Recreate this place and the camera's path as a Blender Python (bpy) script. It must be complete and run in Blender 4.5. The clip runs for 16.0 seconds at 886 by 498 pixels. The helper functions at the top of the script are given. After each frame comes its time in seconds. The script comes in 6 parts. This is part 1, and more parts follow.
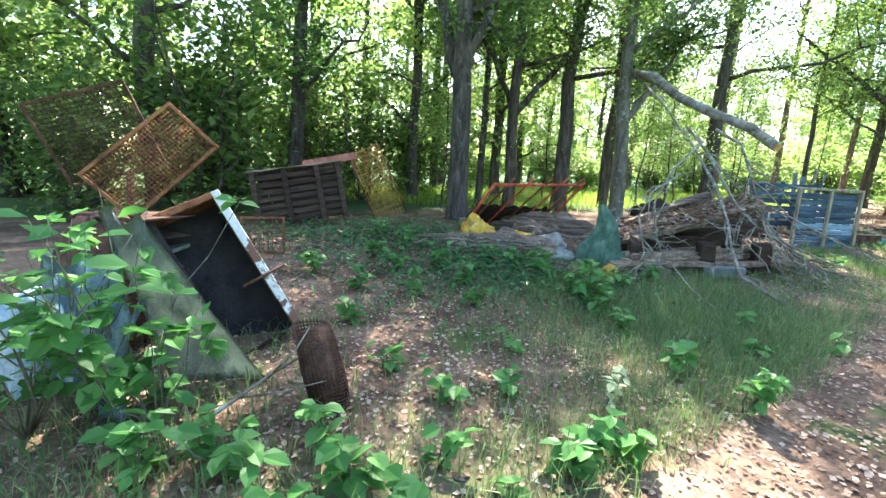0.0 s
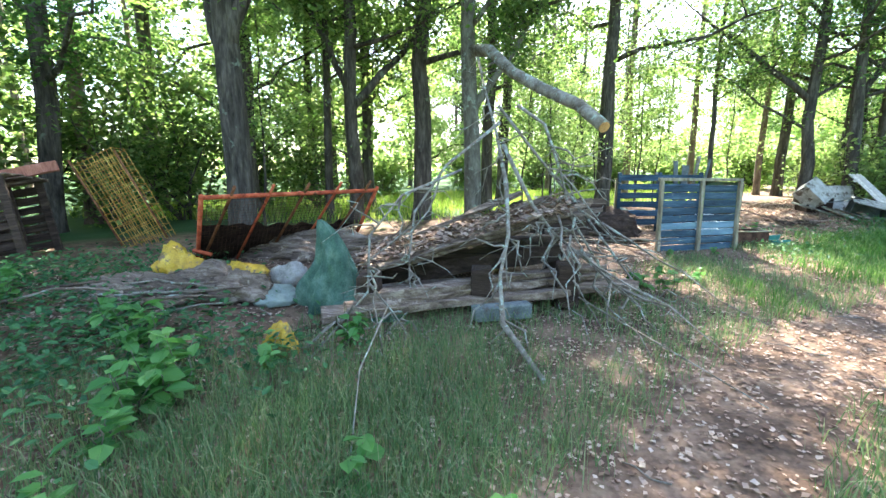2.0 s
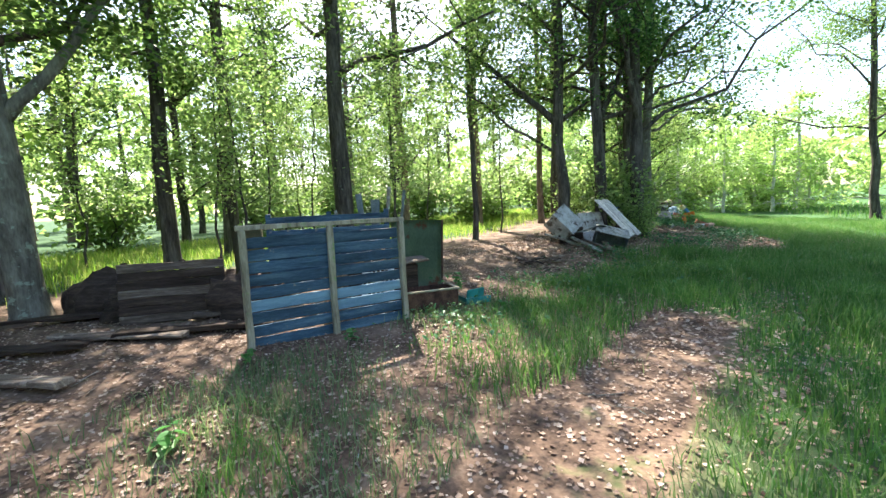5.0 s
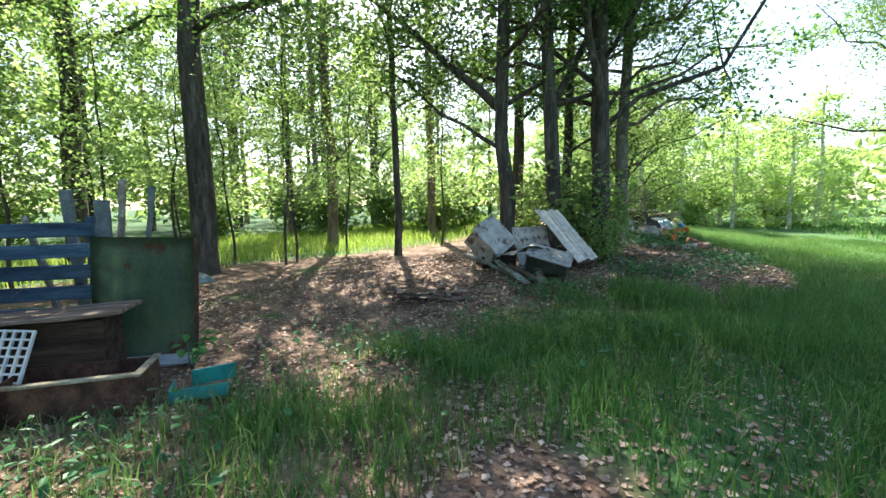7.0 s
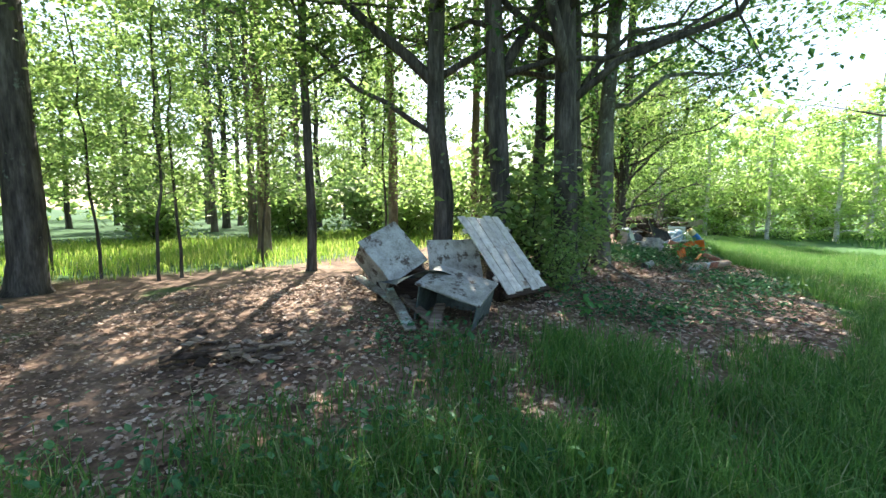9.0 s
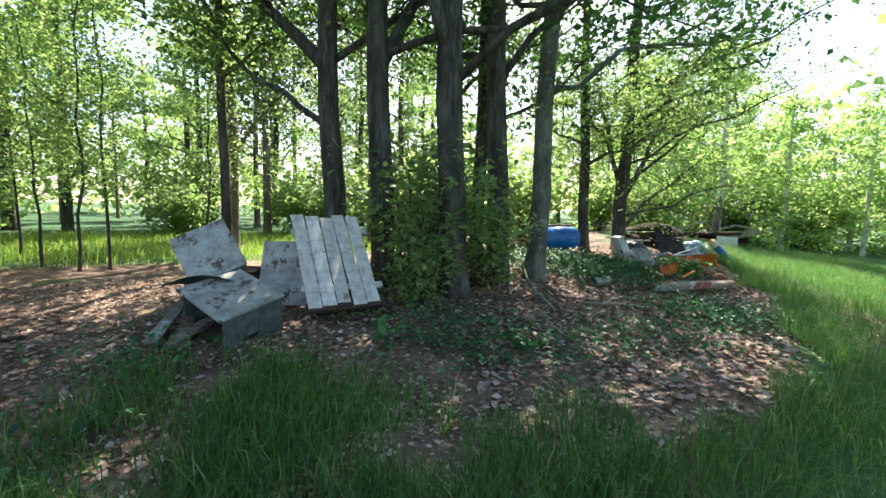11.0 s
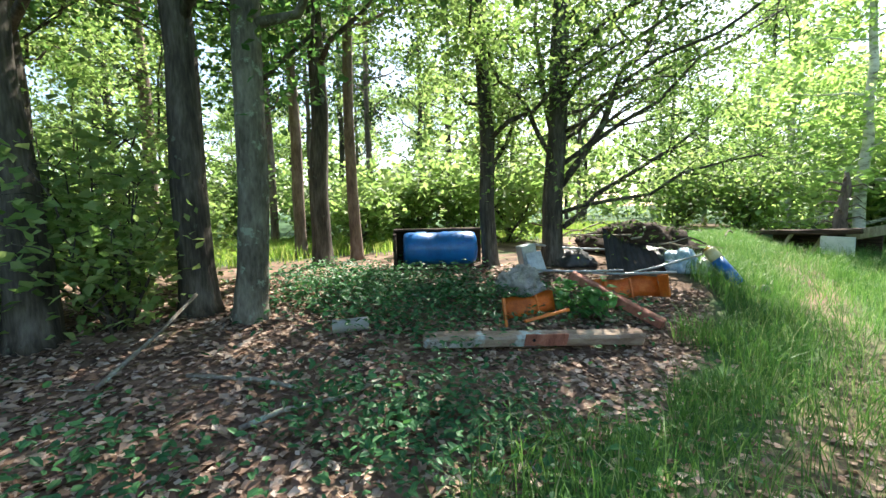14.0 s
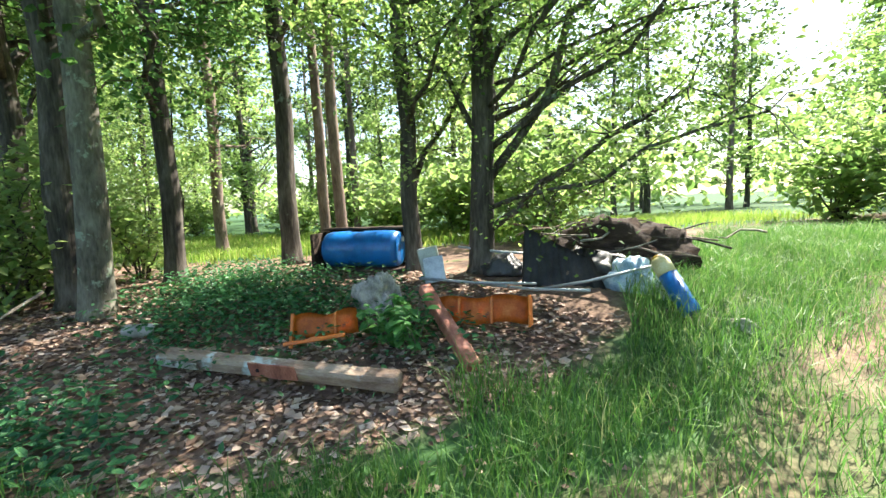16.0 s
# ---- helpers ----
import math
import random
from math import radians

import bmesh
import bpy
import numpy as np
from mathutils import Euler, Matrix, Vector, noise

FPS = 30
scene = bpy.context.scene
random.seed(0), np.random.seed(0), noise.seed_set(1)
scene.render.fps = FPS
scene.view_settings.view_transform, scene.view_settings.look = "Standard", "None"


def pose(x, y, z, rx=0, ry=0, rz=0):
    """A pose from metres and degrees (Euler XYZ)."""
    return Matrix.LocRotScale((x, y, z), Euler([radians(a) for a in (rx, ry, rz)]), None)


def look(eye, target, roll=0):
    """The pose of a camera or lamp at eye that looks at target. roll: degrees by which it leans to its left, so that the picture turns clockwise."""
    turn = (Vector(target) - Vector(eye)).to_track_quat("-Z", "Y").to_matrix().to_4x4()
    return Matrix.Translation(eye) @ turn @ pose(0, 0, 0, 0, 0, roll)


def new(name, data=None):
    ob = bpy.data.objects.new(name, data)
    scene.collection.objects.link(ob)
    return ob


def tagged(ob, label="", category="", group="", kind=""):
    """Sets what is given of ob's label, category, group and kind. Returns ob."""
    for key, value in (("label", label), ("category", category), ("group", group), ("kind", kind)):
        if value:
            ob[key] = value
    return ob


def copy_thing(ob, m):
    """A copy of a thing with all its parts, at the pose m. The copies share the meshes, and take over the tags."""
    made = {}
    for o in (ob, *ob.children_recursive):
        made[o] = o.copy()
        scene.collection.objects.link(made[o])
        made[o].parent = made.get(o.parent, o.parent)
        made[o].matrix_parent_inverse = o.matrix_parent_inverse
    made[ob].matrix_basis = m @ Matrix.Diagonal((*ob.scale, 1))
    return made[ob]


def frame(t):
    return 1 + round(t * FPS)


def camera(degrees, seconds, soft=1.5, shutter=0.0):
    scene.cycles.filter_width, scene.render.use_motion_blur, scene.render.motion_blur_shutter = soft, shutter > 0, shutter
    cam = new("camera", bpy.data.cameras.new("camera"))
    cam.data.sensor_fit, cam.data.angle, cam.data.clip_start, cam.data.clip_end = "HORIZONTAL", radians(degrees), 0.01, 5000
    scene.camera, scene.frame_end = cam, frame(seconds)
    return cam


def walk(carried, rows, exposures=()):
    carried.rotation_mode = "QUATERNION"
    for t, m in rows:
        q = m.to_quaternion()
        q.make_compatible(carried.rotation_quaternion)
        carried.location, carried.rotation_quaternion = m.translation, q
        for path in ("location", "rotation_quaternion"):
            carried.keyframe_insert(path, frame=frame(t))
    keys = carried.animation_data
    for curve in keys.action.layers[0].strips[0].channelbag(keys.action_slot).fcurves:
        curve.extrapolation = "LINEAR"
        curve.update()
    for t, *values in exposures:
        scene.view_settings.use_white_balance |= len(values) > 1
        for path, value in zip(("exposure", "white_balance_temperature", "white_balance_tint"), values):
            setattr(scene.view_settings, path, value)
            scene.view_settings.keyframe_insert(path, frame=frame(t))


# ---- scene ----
# A woodland edge with dumped farm scrap, walked along a grassy track.
cam = camera(92.0, 16.0, soft=1.5)
PATH = [
    (0, (3.081, -3.782, 1.45), (2.641, -1.871, 1.056), 2.8),
    (0.5, (3.606, -3.233, 1.459), (3.060, -1.350, 1.064), -0.2),
    (1, (4.143, -2.587, 1.432), (3.593, -0.700, 1.066), -1.1),
    (1.5, (4.829, -1.908, 1.446), (4.342, -0.009, 1.051), 0.1),
    (2, (5.666, -1.093, 1.446), (5.354, 0.848, 1.083), -0.0),
    (2.5, (6.392, -0.282, 1.433), (6.349, 1.694, 1.127), -0.7),
    (3, (7.042, 0.409, 1.452), (7.124, 2.387, 1.172), -1.3),
    (3.5, (7.617, 0.822, 1.458), (7.739, 2.799, 1.186), -3.9),
    (4, (8.059, 0.995, 1.46), (8.174, 2.982, 1.265), -2.4),
    (4.5, (8.673, 1.443, 1.458), (8.907, 3.418, 1.245), -3.3),
    (6.8, (11.678, 4.087, 1.456), (11.908, 6.062, 1.236), -0.8),
    (7, (11.922, 4.327, 1.454), (12.121, 6.306, 1.25), -0.8),
    (7.5, (12.533, 4.893, 1.443), (12.687, 6.876, 1.235), -0.5),
    (8, (13.035, 5.456, 1.443), (13.173, 7.443, 1.254), -0.2),
    (8.5, (13.465, 5.92, 1.452), (13.56, 7.911, 1.284), 0.2),
    (9, (13.949, 6.385, 1.444), (14.023, 8.375, 1.256), 0.0),
    (9.2, (14.214, 6.527, 1.446), (14.255, 8.52, 1.278), -0.6),
    (11.3, (17.178, 7.66, 1.44), (16.804, 9.616, 1.258), 0.6),
    (11.5, (17.469, 7.889, 1.456), (17.055, 9.84, 1.295), -0.1),
    (12, (18.206, 8.604, 1.445), (17.71, 10.534, 1.277), -0.4),
    (12.5, (18.989, 9.288, 1.439), (18.428, 11.199, 1.257), -0.5),
    (13, (19.697, 9.871, 1.443), (19.017, 11.743, 1.264), -0.8),
    (13.5, (20.292, 10.601, 1.448), (19.502, 12.427, 1.25), -0.9),
    (14, (20.843, 11.205, 1.476), (19.898, 12.957, 1.287), -1.0),
    (14.5, (21.39, 11.81, 1.452), (20.282, 13.462, 1.251), -2.1),
    (15, (21.942, 12.516, 1.443), (20.649, 14.03, 1.255), -2.4),
    (15.5, (22.501, 13.241, 1.454), (21.076, 14.628, 1.237), -2.3),
    (16, (23.018, 13.984, 1.454), (21.491, 15.26, 1.243), -2.4),
]
walk(cam, [(t, look(eye, target, roll)) for t, eye, target, roll in PATH],
     exposures=[(0, 2.95), (1, 3.15), (2.5, 3.0), (3.5, 2.65), (4.5, 2.3), (7, 2.05), (9, 2.15), (12, 1.85), (13, 1.82), (14, 1.95), (16, 2.2)])

# ---- light: a high summer sun ahead of the walker, and the sky ----
SUN_AZ, SUN_EL = -4.0, 47.0          # degrees clockwise from +y, and above the horizon
world = bpy.data.worlds.new("sky")
scene.world = world
world.use_nodes = True
wn = world.node_tree.nodes
sky = wn.new("ShaderNodeTexSky")
sky.sky_type, sky.sun_disc = "NISHITA", False
sky.sun_elevation, sky.sun_rotation = radians(SUN_EL), radians(SUN_AZ)
sky.air_density, sky.dust_density = 1.0, 1.3
wn["Background"].inputs["Strength"].default_value = 0.105
world.node_tree.links.new(sky.outputs[0], wn["Background"].inputs["Color"])
sun = new("sun", bpy.data.lights.new("sun", "SUN"))
sun.data.energy, sun.data.angle, sun.data.color = 5.0, radians(0.55), (1.0, 0.93, 0.82)
sd = Vector((math.sin(radians(SUN_AZ)) * math.cos(radians(SUN_EL)), math.cos(radians(SUN_AZ)) * math.cos(radians(SUN_EL)), math.sin(radians(SUN_EL))))
sun.matrix_world = look(sd * 60, (0, 0, 0))

# ---- materials ----
def graph(name):
    m = bpy.data.materials.new(name)
    m.use_nodes = True
    return m, m.node_tree.nodes, m.node_tree.links, m.node_tree.nodes["Principled BSDF"]


def ramp(n, l, fac, stops):
    r = n.new("ShaderNodeValToRGB")
    while len(r.color_ramp.elements) < len(stops):
        r.color_ramp.elements.new(0.5)
    for e, (p, c) in zip(r.color_ramp.elements, stops):
        e.position, e.color = p, (*c, 1)
    l.new(fac, r.inputs[0])
    return r.outputs[0]


def surf(name, stops, scale=4.0, stretch=(1, 1, 1), rough=0.8, metal=0.0, bump=0.4, spots=None, fine=60.0, per=0.0):
    """A worn surface: colours from a broad noise, grain from a fine one, optional spots (colour, threshold, scale), variation per object."""
    m, n, l, b = graph(name)
    co = n.new("ShaderNodeTexCoord")
    mp = n.new("ShaderNodeMapping")
    mp.inputs["Scale"].default_value = stretch
    l.new(co.outputs["Object"], mp.inputs[0])
    a = n.new("ShaderNodeTexNoise")
    a.inputs["Scale"].default_value, a.inputs["Detail"].default_value, a.inputs["Roughness"].default_value = scale, 6, 0.65
    l.new(mp.outputs[0], a.inputs["Vector"])
    f = n.new("ShaderNodeTexNoise")
    f.inputs["Scale"].default_value, f.inputs["Detail"].default_value = fine, 4
    l.new(mp.outputs[0], f.inputs["Vector"])
    mix = n.new("ShaderNodeMath")
    mix.operation = "MULTIPLY_ADD"
    mix.inputs[1].default_value = 0.35
    l.new(f.outputs[0], mix.inputs[0])
    l.new(a.outputs[0], mix.inputs[2])
    sub = n.new("ShaderNodeMath")
    sub.operation = "SUBTRACT"
    sub.inputs[1].default_value = 0.175
    l.new(mix.outputs[0], sub.inputs[0])
    col = ramp(n, l, sub.outputs[0], stops)
    if spots:
        c, th, sc = spots
        s = n.new("ShaderNodeTexNoise")
        s.inputs["Scale"].default_value, s.inputs["Detail"].default_value, s.inputs["Roughness"].default_value = sc, 5, 0.7
        l.new(co.outputs["Object"], s.inputs["Vector"])
        k = ramp(n, l, s.outputs[0], [(th, (0, 0, 0)), (th + 0.06, (1, 1, 1))])
        x = n.new("ShaderNodeMix")
        x.data_type = "RGBA"
        l.new(k, x.inputs["Factor"])
        l.new(col, x.inputs["A"])
        x.inputs["B"].default_value = (*c, 1)
        col = x.outputs["Result"]
    if per:
        oi = n.new("ShaderNodeObjectInfo")
        hv = n.new("ShaderNodeHueSaturation")
        mr = n.new("ShaderNodeMapRange")
        mr.inputs["To Min"].default_value, mr.inputs["To Max"].default_value = 1 - per, 1 + per
        l.new(oi.outputs["Random"], mr.inputs["Value"])
        l.new(mr.outputs[0], hv.inputs["Value"])
        l.new(col, hv.inputs["Color"])
        col = hv.outputs[0]
    l.new(col, b.inputs["Base Color"])
    b.inputs["Roughness"].default_value, b.inputs["Metallic"].default_value = rough, metal
    b.inputs["Specular IOR Level"].default_value = 0.5 if rough < 0.7 else 0.25
    bp = n.new("ShaderNodeBump")
    bp.inputs["Strength"].default_value, bp.inputs["Distance"].default_value = bump, 0.02
    l.new(sub.outputs[0], bp.inputs["Height"])
    l.new(bp.outputs[0], b.inputs["Normal"])
    return m


def leafy(name, stops, through_light=0.45, rough=0.5, tint=(1.2, 1.22, 0.92)):
    """Leaves: colour varies leaf by leaf, and light shines through them."""
    m, n, l, b = graph(name)
    g = n.new("ShaderNodeNewGeometry")
    col = ramp(n, l, g.outputs["Random Per Island"], stops)
    co = n.new("ShaderNodeTexCoord")
    ns = n.new("ShaderNodeTexNoise")
    ns.inputs["Scale"].default_value, ns.inputs["Detail"].default_value = 0.9, 3
    l.new(co.outputs["Object"], ns.inputs["Vector"])
    hv = n.new("ShaderNodeHueSaturation")
    mr = n.new("ShaderNodeMapRange")
    mr.inputs["To Min"].default_value, mr.inputs["To Max"].default_value = 0.6, 1.4
    l.new(ns.outputs[0], mr.inputs["Value"])
    l.new(mr.outputs[0], hv.inputs["Value"])
    l.new(col, hv.inputs["Color"])
    l.new(hv.outputs[0], b.inputs["Base Color"])
    b.inputs["Roughness"].default_value = rough
    b.inputs["Specular IOR Level"].default_value = 0.22
    t = n.new("ShaderNodeBsdfTranslucent")
    vm = n.new("ShaderNodeMix")
    vm.data_type, vm.blend_type = "RGBA", "MULTIPLY"
    vm.inputs["Factor"].default_value = 1.0
    l.new(hv.outputs[0], vm.inputs["A"])
    vm.inputs["B"].default_value = (*tint, 1)
    vm.clamp_result = False
    l.new(vm.outputs["Result"], t.inputs["Color"])
    mx = n.new("ShaderNodeMixShader")
    mx.inputs[0].default_value = through_light
    l.new(b.outputs[0], mx.inputs[1])
    l.new(t.outputs[0], mx.inputs[2])
    l.new(mx.outputs[0], n["Material Output"].inputs["Surface"])
    return m


BARK = surf("oak_bark", [(0.3, (0.02, 0.017, 0.014)), (0.5, (0.07, 0.06, 0.05)), (0.7, (0.15, 0.135, 0.115))], 9, (1, 1, 0.18), 0.95, 0, 1.0, ((0.16, 0.19, 0.15), 0.62, 3.0), 40)
BARK_L = surf("lichen_bark", [(0.3, (0.05, 0.045, 0.036)), (0.5, (0.13, 0.12, 0.095)), (0.7, (0.22, 0.215, 0.175))], 8, (1, 1, 0.3), 0.95, 0, 0.8, ((0.24, 0.28, 0.22), 0.57, 6.0), 40)
BARK_P = surf("pine_bark", [(0.3, (0.06, 0.045, 0.036)), (0.5, (0.17, 0.125, 0.1)), (0.7, (0.28, 0.225, 0.185))], 7, (1, 1, 0.25), 0.95, 0, 0.8, None, 40)
BARK_B = surf("birch_bark", [(0.35, (0.2, 0.19, 0.17)), (0.5, (0.6, 0.58, 0.54)), (0.7, (0.75, 0.74, 0.7))], 3, (1, 1, 3), 0.8, 0, 0.4, ((0.05, 0.05, 0.05), 0.62, 3.0), 40)
DEAD = surf("dead_wood", [(0.3, (0.1, 0.08, 0.06)), (0.5, (0.22, 0.195, 0.16)), (0.7, (0.36, 0.34, 0.29))], 6, (1, 1, 1), 0.95, 0, 0.7, ((0.36, 0.43, 0.37), 0.55, 9.0), 50)
CUT = surf("sawn_end", [(0.3, (0.35, 0.18, 0.07)), (0.6, (0.6, 0.36, 0.16))], 8, (1, 1, 1), 0.9, 0, 0.3)
ROT = surf("rotten_boards", [(0.3, (0.05, 0.035, 0.026)), (0.5, (0.17, 0.125, 0.095)), (0.7, (0.34, 0.28, 0.23))], 5, (0.25, 3, 3), 0.95, 0, 1.0, ((0.36, 0.29, 0.23), 0.6, 5.0), 50, 0.3)
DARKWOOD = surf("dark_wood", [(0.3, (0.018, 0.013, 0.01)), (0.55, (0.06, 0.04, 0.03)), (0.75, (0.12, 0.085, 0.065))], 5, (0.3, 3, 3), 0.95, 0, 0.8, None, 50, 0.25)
BLUEWOOD = surf("blue_paint_on_wood", [(0.3, (0.018, 0.036, 0.058)), (0.5, (0.038, 0.078, 0.12)), (0.68, (0.085, 0.145, 0.195))], 4, (0.4, 3, 3), 0.75, 0, 0.6, ((0.2, 0.19, 0.16), 0.64, 9.0), 50, 0.3)
POSTWOOD = surf("weathered_post", [(0.3, (0.12, 0.1, 0.07)), (0.5, (0.27, 0.24, 0.17)), (0.7, (0.4, 0.38, 0.3))], 6, (2, 2, 0.3), 0.95, 0, 0.7, ((0.2, 0.26, 0.12), 0.58, 6.0))
GREENPAINT = surf("green_painted_steel", [(0.3, (0.045, 0.075, 0.045)), (0.5, (0.085, 0.14, 0.085)), (0.7, (0.14, 0.19, 0.12))], 2, (1, 1, 0.5), 0.6, 0, 0.2, ((0.12, 0.05, 0.025), 0.58, 2.6))
OLIVE = surf("olive_sheet", [(0.3, (0.06, 0.06, 0.035)), (0.6, (0.14, 0.14, 0.085))], 3, (1, 1, 1), 0.8, 0, 0.3, ((0.12, 0.06, 0.03), 0.6, 4.0))
RUST = surf("rust", [(0.3, (0.06, 0.025, 0.014)), (0.5, (0.2, 0.085, 0.04)), (0.7, (0.36, 0.17, 0.08))], 8, (1, 1, 1), 0.9, 0.1, 0.6, None, 90)
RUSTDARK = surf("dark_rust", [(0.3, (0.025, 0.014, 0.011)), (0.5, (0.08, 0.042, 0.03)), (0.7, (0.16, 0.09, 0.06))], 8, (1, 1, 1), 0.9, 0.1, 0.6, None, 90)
REDRUST = surf("red_paint_rusting", [(0.3, (0.2, 0.04, 0.02)), (0.5, (0.5, 0.1, 0.045)), (0.7, (0.6, 0.2, 0.1))], 9, (1, 1, 1), 0.8, 0.0, 0.5, ((0.14, 0.06, 0.03), 0.6, 8.0))
YELLOWRUST = surf("ochre_rust", [(0.3, (0.26, 0.12, 0.03)), (0.5, (0.55, 0.32, 0.08)), (0.7, (0.68, 0.48, 0.15))], 9, (1, 1, 1), 0.9, 0.0, 0.4)
ENAMEL = surf("chipped_white_enamel", [(0.35, (0.5, 0.53, 0.5)), (0.6, (0.74, 0.78, 0.76))], 3, (1, 1, 1), 0.4, 0, 0.3, ((0.13, 0.055, 0.025), 0.5, 6.0))
BLACKMETAL = surf("black_steel", [(0.3, (0.008, 0.008, 0.009)), (0.6, (0.03, 0.03, 0.032)), (0.8, (0.06, 0.05, 0.045))], 5, (1, 1, 1), 0.7, 0.2, 0.3)
GREYTARP = surf("grey_green_sheet", [(0.3, (0.1, 0.13, 0.12)), (0.6, (0.24, 0.29, 0.26))], 3, (1, 1, 1), 0.65, 0, 0.3)
BLUERAG = surf("pale_blue_plastic", [(0.3, (0.12, 0.2, 0.3)), (0.5, (0.3, 0.45, 0.58)), (0.7, (0.6, 0.68, 0.72))], 7, (1, 1, 1), 0.5, 0, 0.4)
TARP = surf("green_canvas", [(0.3, (0.03, 0.07, 0.05)), (0.5, (0.065, 0.135, 0.1)), (0.7, (0.15, 0.24, 0.185))], 5, (1, 1, 1), 0.75, 0, 0.5)
YELLOW = surf("yellow_plastic", [(0.3, (0.35, 0.2, 0.02)), (0.5, (0.55, 0.34, 0.025)), (0.7, (0.66, 0.47, 0.08))], 7, (1, 1, 1), 0.5, 0, 0.5, ((0.2, 0.13, 0.07), 0.52, 6.0))
WHITEBOX = surf("weathered_white_paint", [(0.3, (0.18, 0.17, 0.15)), (0.5, (0.36, 0.35, 0.32)), (0.7, (0.52, 0.51, 0.48))], 5, (1, 1, 1), 0.8, 0, 0.6, ((0.1, 0.08, 0.065), 0.55, 6.0), 60, 0.12)
# blue-grey board, taken darker to carry the shade on the box sides
GREYBOX = surf("blue_grey_board", [(0.3, (0.055, 0.07, 0.07)), (0.5, (0.125, 0.15, 0.15)), (0.7, (0.24, 0.27, 0.26))], 4, (1, 1, 1), 0.8, 0, 0.4, ((0.1, 0.085, 0.07), 0.61, 5.0))
SLATWOOD = surf("whitewashed_slats", [(0.3, (0.34, 0.3, 0.27)), (0.5, (0.58, 0.53, 0.48)), (0.7, (0.72, 0.68, 0.64))], 4, (3, 0.3, 3), 0.85, 0, 0.5, ((0.3, 0.22, 0.17), 0.6, 4.0), 50, 0.12)
BLUEPLASTIC = surf("blue_plastic", [(0.3, (0.004, 0.07, 0.24)), (0.6, (0.008, 0.15, 0.46))], 3, (1, 1, 1), 0.3, 0, 0.08)
ORANGE = surf("orange_plastic", [(0.3, (0.42, 0.1, 0.015)), (0.55, (0.66, 0.18, 0.025)), (0.75, (0.8, 0.34, 0.08))], 5, (1, 1, 1), 0.45, 0, 0.2, ((0.2, 0.1, 0.05), 0.62, 7.0))
BEAMPAINT = surf("peeling_beam", [(0.3, (0.1, 0.065, 0.045)), (0.5, (0.26, 0.18, 0.13)), (0.7, (0.4, 0.32, 0.24))], 4, (0.5, 2, 2), 0.85, 0, 0.6, ((0.45, 0.52, 0.5), 0.57, 1.6))
REDPOST = surf("red_primer_on_post", [(0.3, (0.16, 0.06, 0.04)), (0.55, (0.4, 0.16, 0.11)), (0.7, (0.5, 0.26, 0.2))], 4, (2, 2, 0.5), 0.8, 0, 0.5)
SACK = surf("dirty_sack", [(0.3, (0.18, 0.17, 0.15)), (0.6, (0.42, 0.4, 0.36))], 6, (1, 1, 1), 0.95, 0, 0.6)
GREYMETAL = surf("galvanised_sheet", [(0.3, (0.25, 0.28, 0.3)), (0.6, (0.46, 0.5, 0.52))], 5, (1, 1, 1), 0.45, 0.5, 0.2, ((0.2, 0.14, 0.1), 0.63, 5.0))
BLACKSHEET = surf("black_roofing_sheet", [(0.3, (0.012, 0.013, 0.014)), (0.6, (0.045, 0.048, 0.05)), (0.8, (0.09, 0.09, 0.09))], 4, (1, 1, 1), 0.5, 0, 0.5)
TEAL = surf("teal_plastic", [(0.3, (0.01, 0.12, 0.11)), (0.6, (0.03, 0.28, 0.25))], 5, (1, 1, 1), 0.4, 0, 0.1)
CREAM = surf("cream_plastic", [(0.3, (0.45, 0.33, 0.1)), (0.6, (0.65, 0.58, 0.36))], 5, (1, 1, 1), 0.5, 0, 0.2)
WHITEPL = surf("white_plastic", [(0.3, (0.55, 0.6, 0.6)), (0.6, (0.78, 0.8, 0.8))], 5, (1, 1, 1), 0.45, 0, 0.3)
GREYPIPE = surf("grey_pipe", [(0.3, (0.18, 0.18, 0.17)), (0.6, (0.34, 0.34, 0.32))], 5, (1, 1, 1), 0.6, 0, 0.2)
SOIL = surf("leaf_mould", [(0.3, (0.05, 0.032, 0.022)), (0.45, (0.115, 0.073, 0.05)), (0.58, (0.21, 0.138, 0.095)), (0.75, (0.33, 0.235, 0.165))], 2.2, (1, 1, 1), 0.95, 0, 1.0, ((0.06, 0.09, 0.026), 0.6, 0.55), 30)
# turf grows where the ground's "cover" attribute says so, with a ragged edge
_n, _l = SOIL.node_tree.nodes, SOIL.node_tree.links
_at = _n.new("ShaderNodeAttribute")
_at.attribute_name = "cover"
_gn = _n.new("ShaderNodeTexNoise")
_gn.inputs["Scale"].default_value, _gn.inputs["Detail"].default_value = 3.0, 8
_ad = _n.new("ShaderNodeMath")
_ad.operation = "MULTIPLY_ADD"
_ad.inputs[1].default_value = 1.6
_l.new(_gn.outputs[0], _ad.inputs[0])
_l.new(_at.outputs["Fac"], _ad.inputs[2])
_mask = ramp(_n, _l, _ad.outputs[0], [(0.62, (0, 0, 0)), (1.0, (1, 1, 1))])
_rs = _n.new("ShaderNodeMath")
_rs.operation = "SUBTRACT"
_rs.inputs[1].default_value = 0.4
_l.new(_ad.outputs[0], _rs.inputs[0])
_l.new(_rs.outputs[0], _mask.node.inputs[0])
_turf = ramp(_n, _l, _gn.outputs[0], [(0.35, (0.03, 0.075, 0.024)), (0.55, (0.06, 0.14, 0.041)), (0.7, (0.12, 0.19, 0.085))])
_mx = _n.new("ShaderNodeMix")
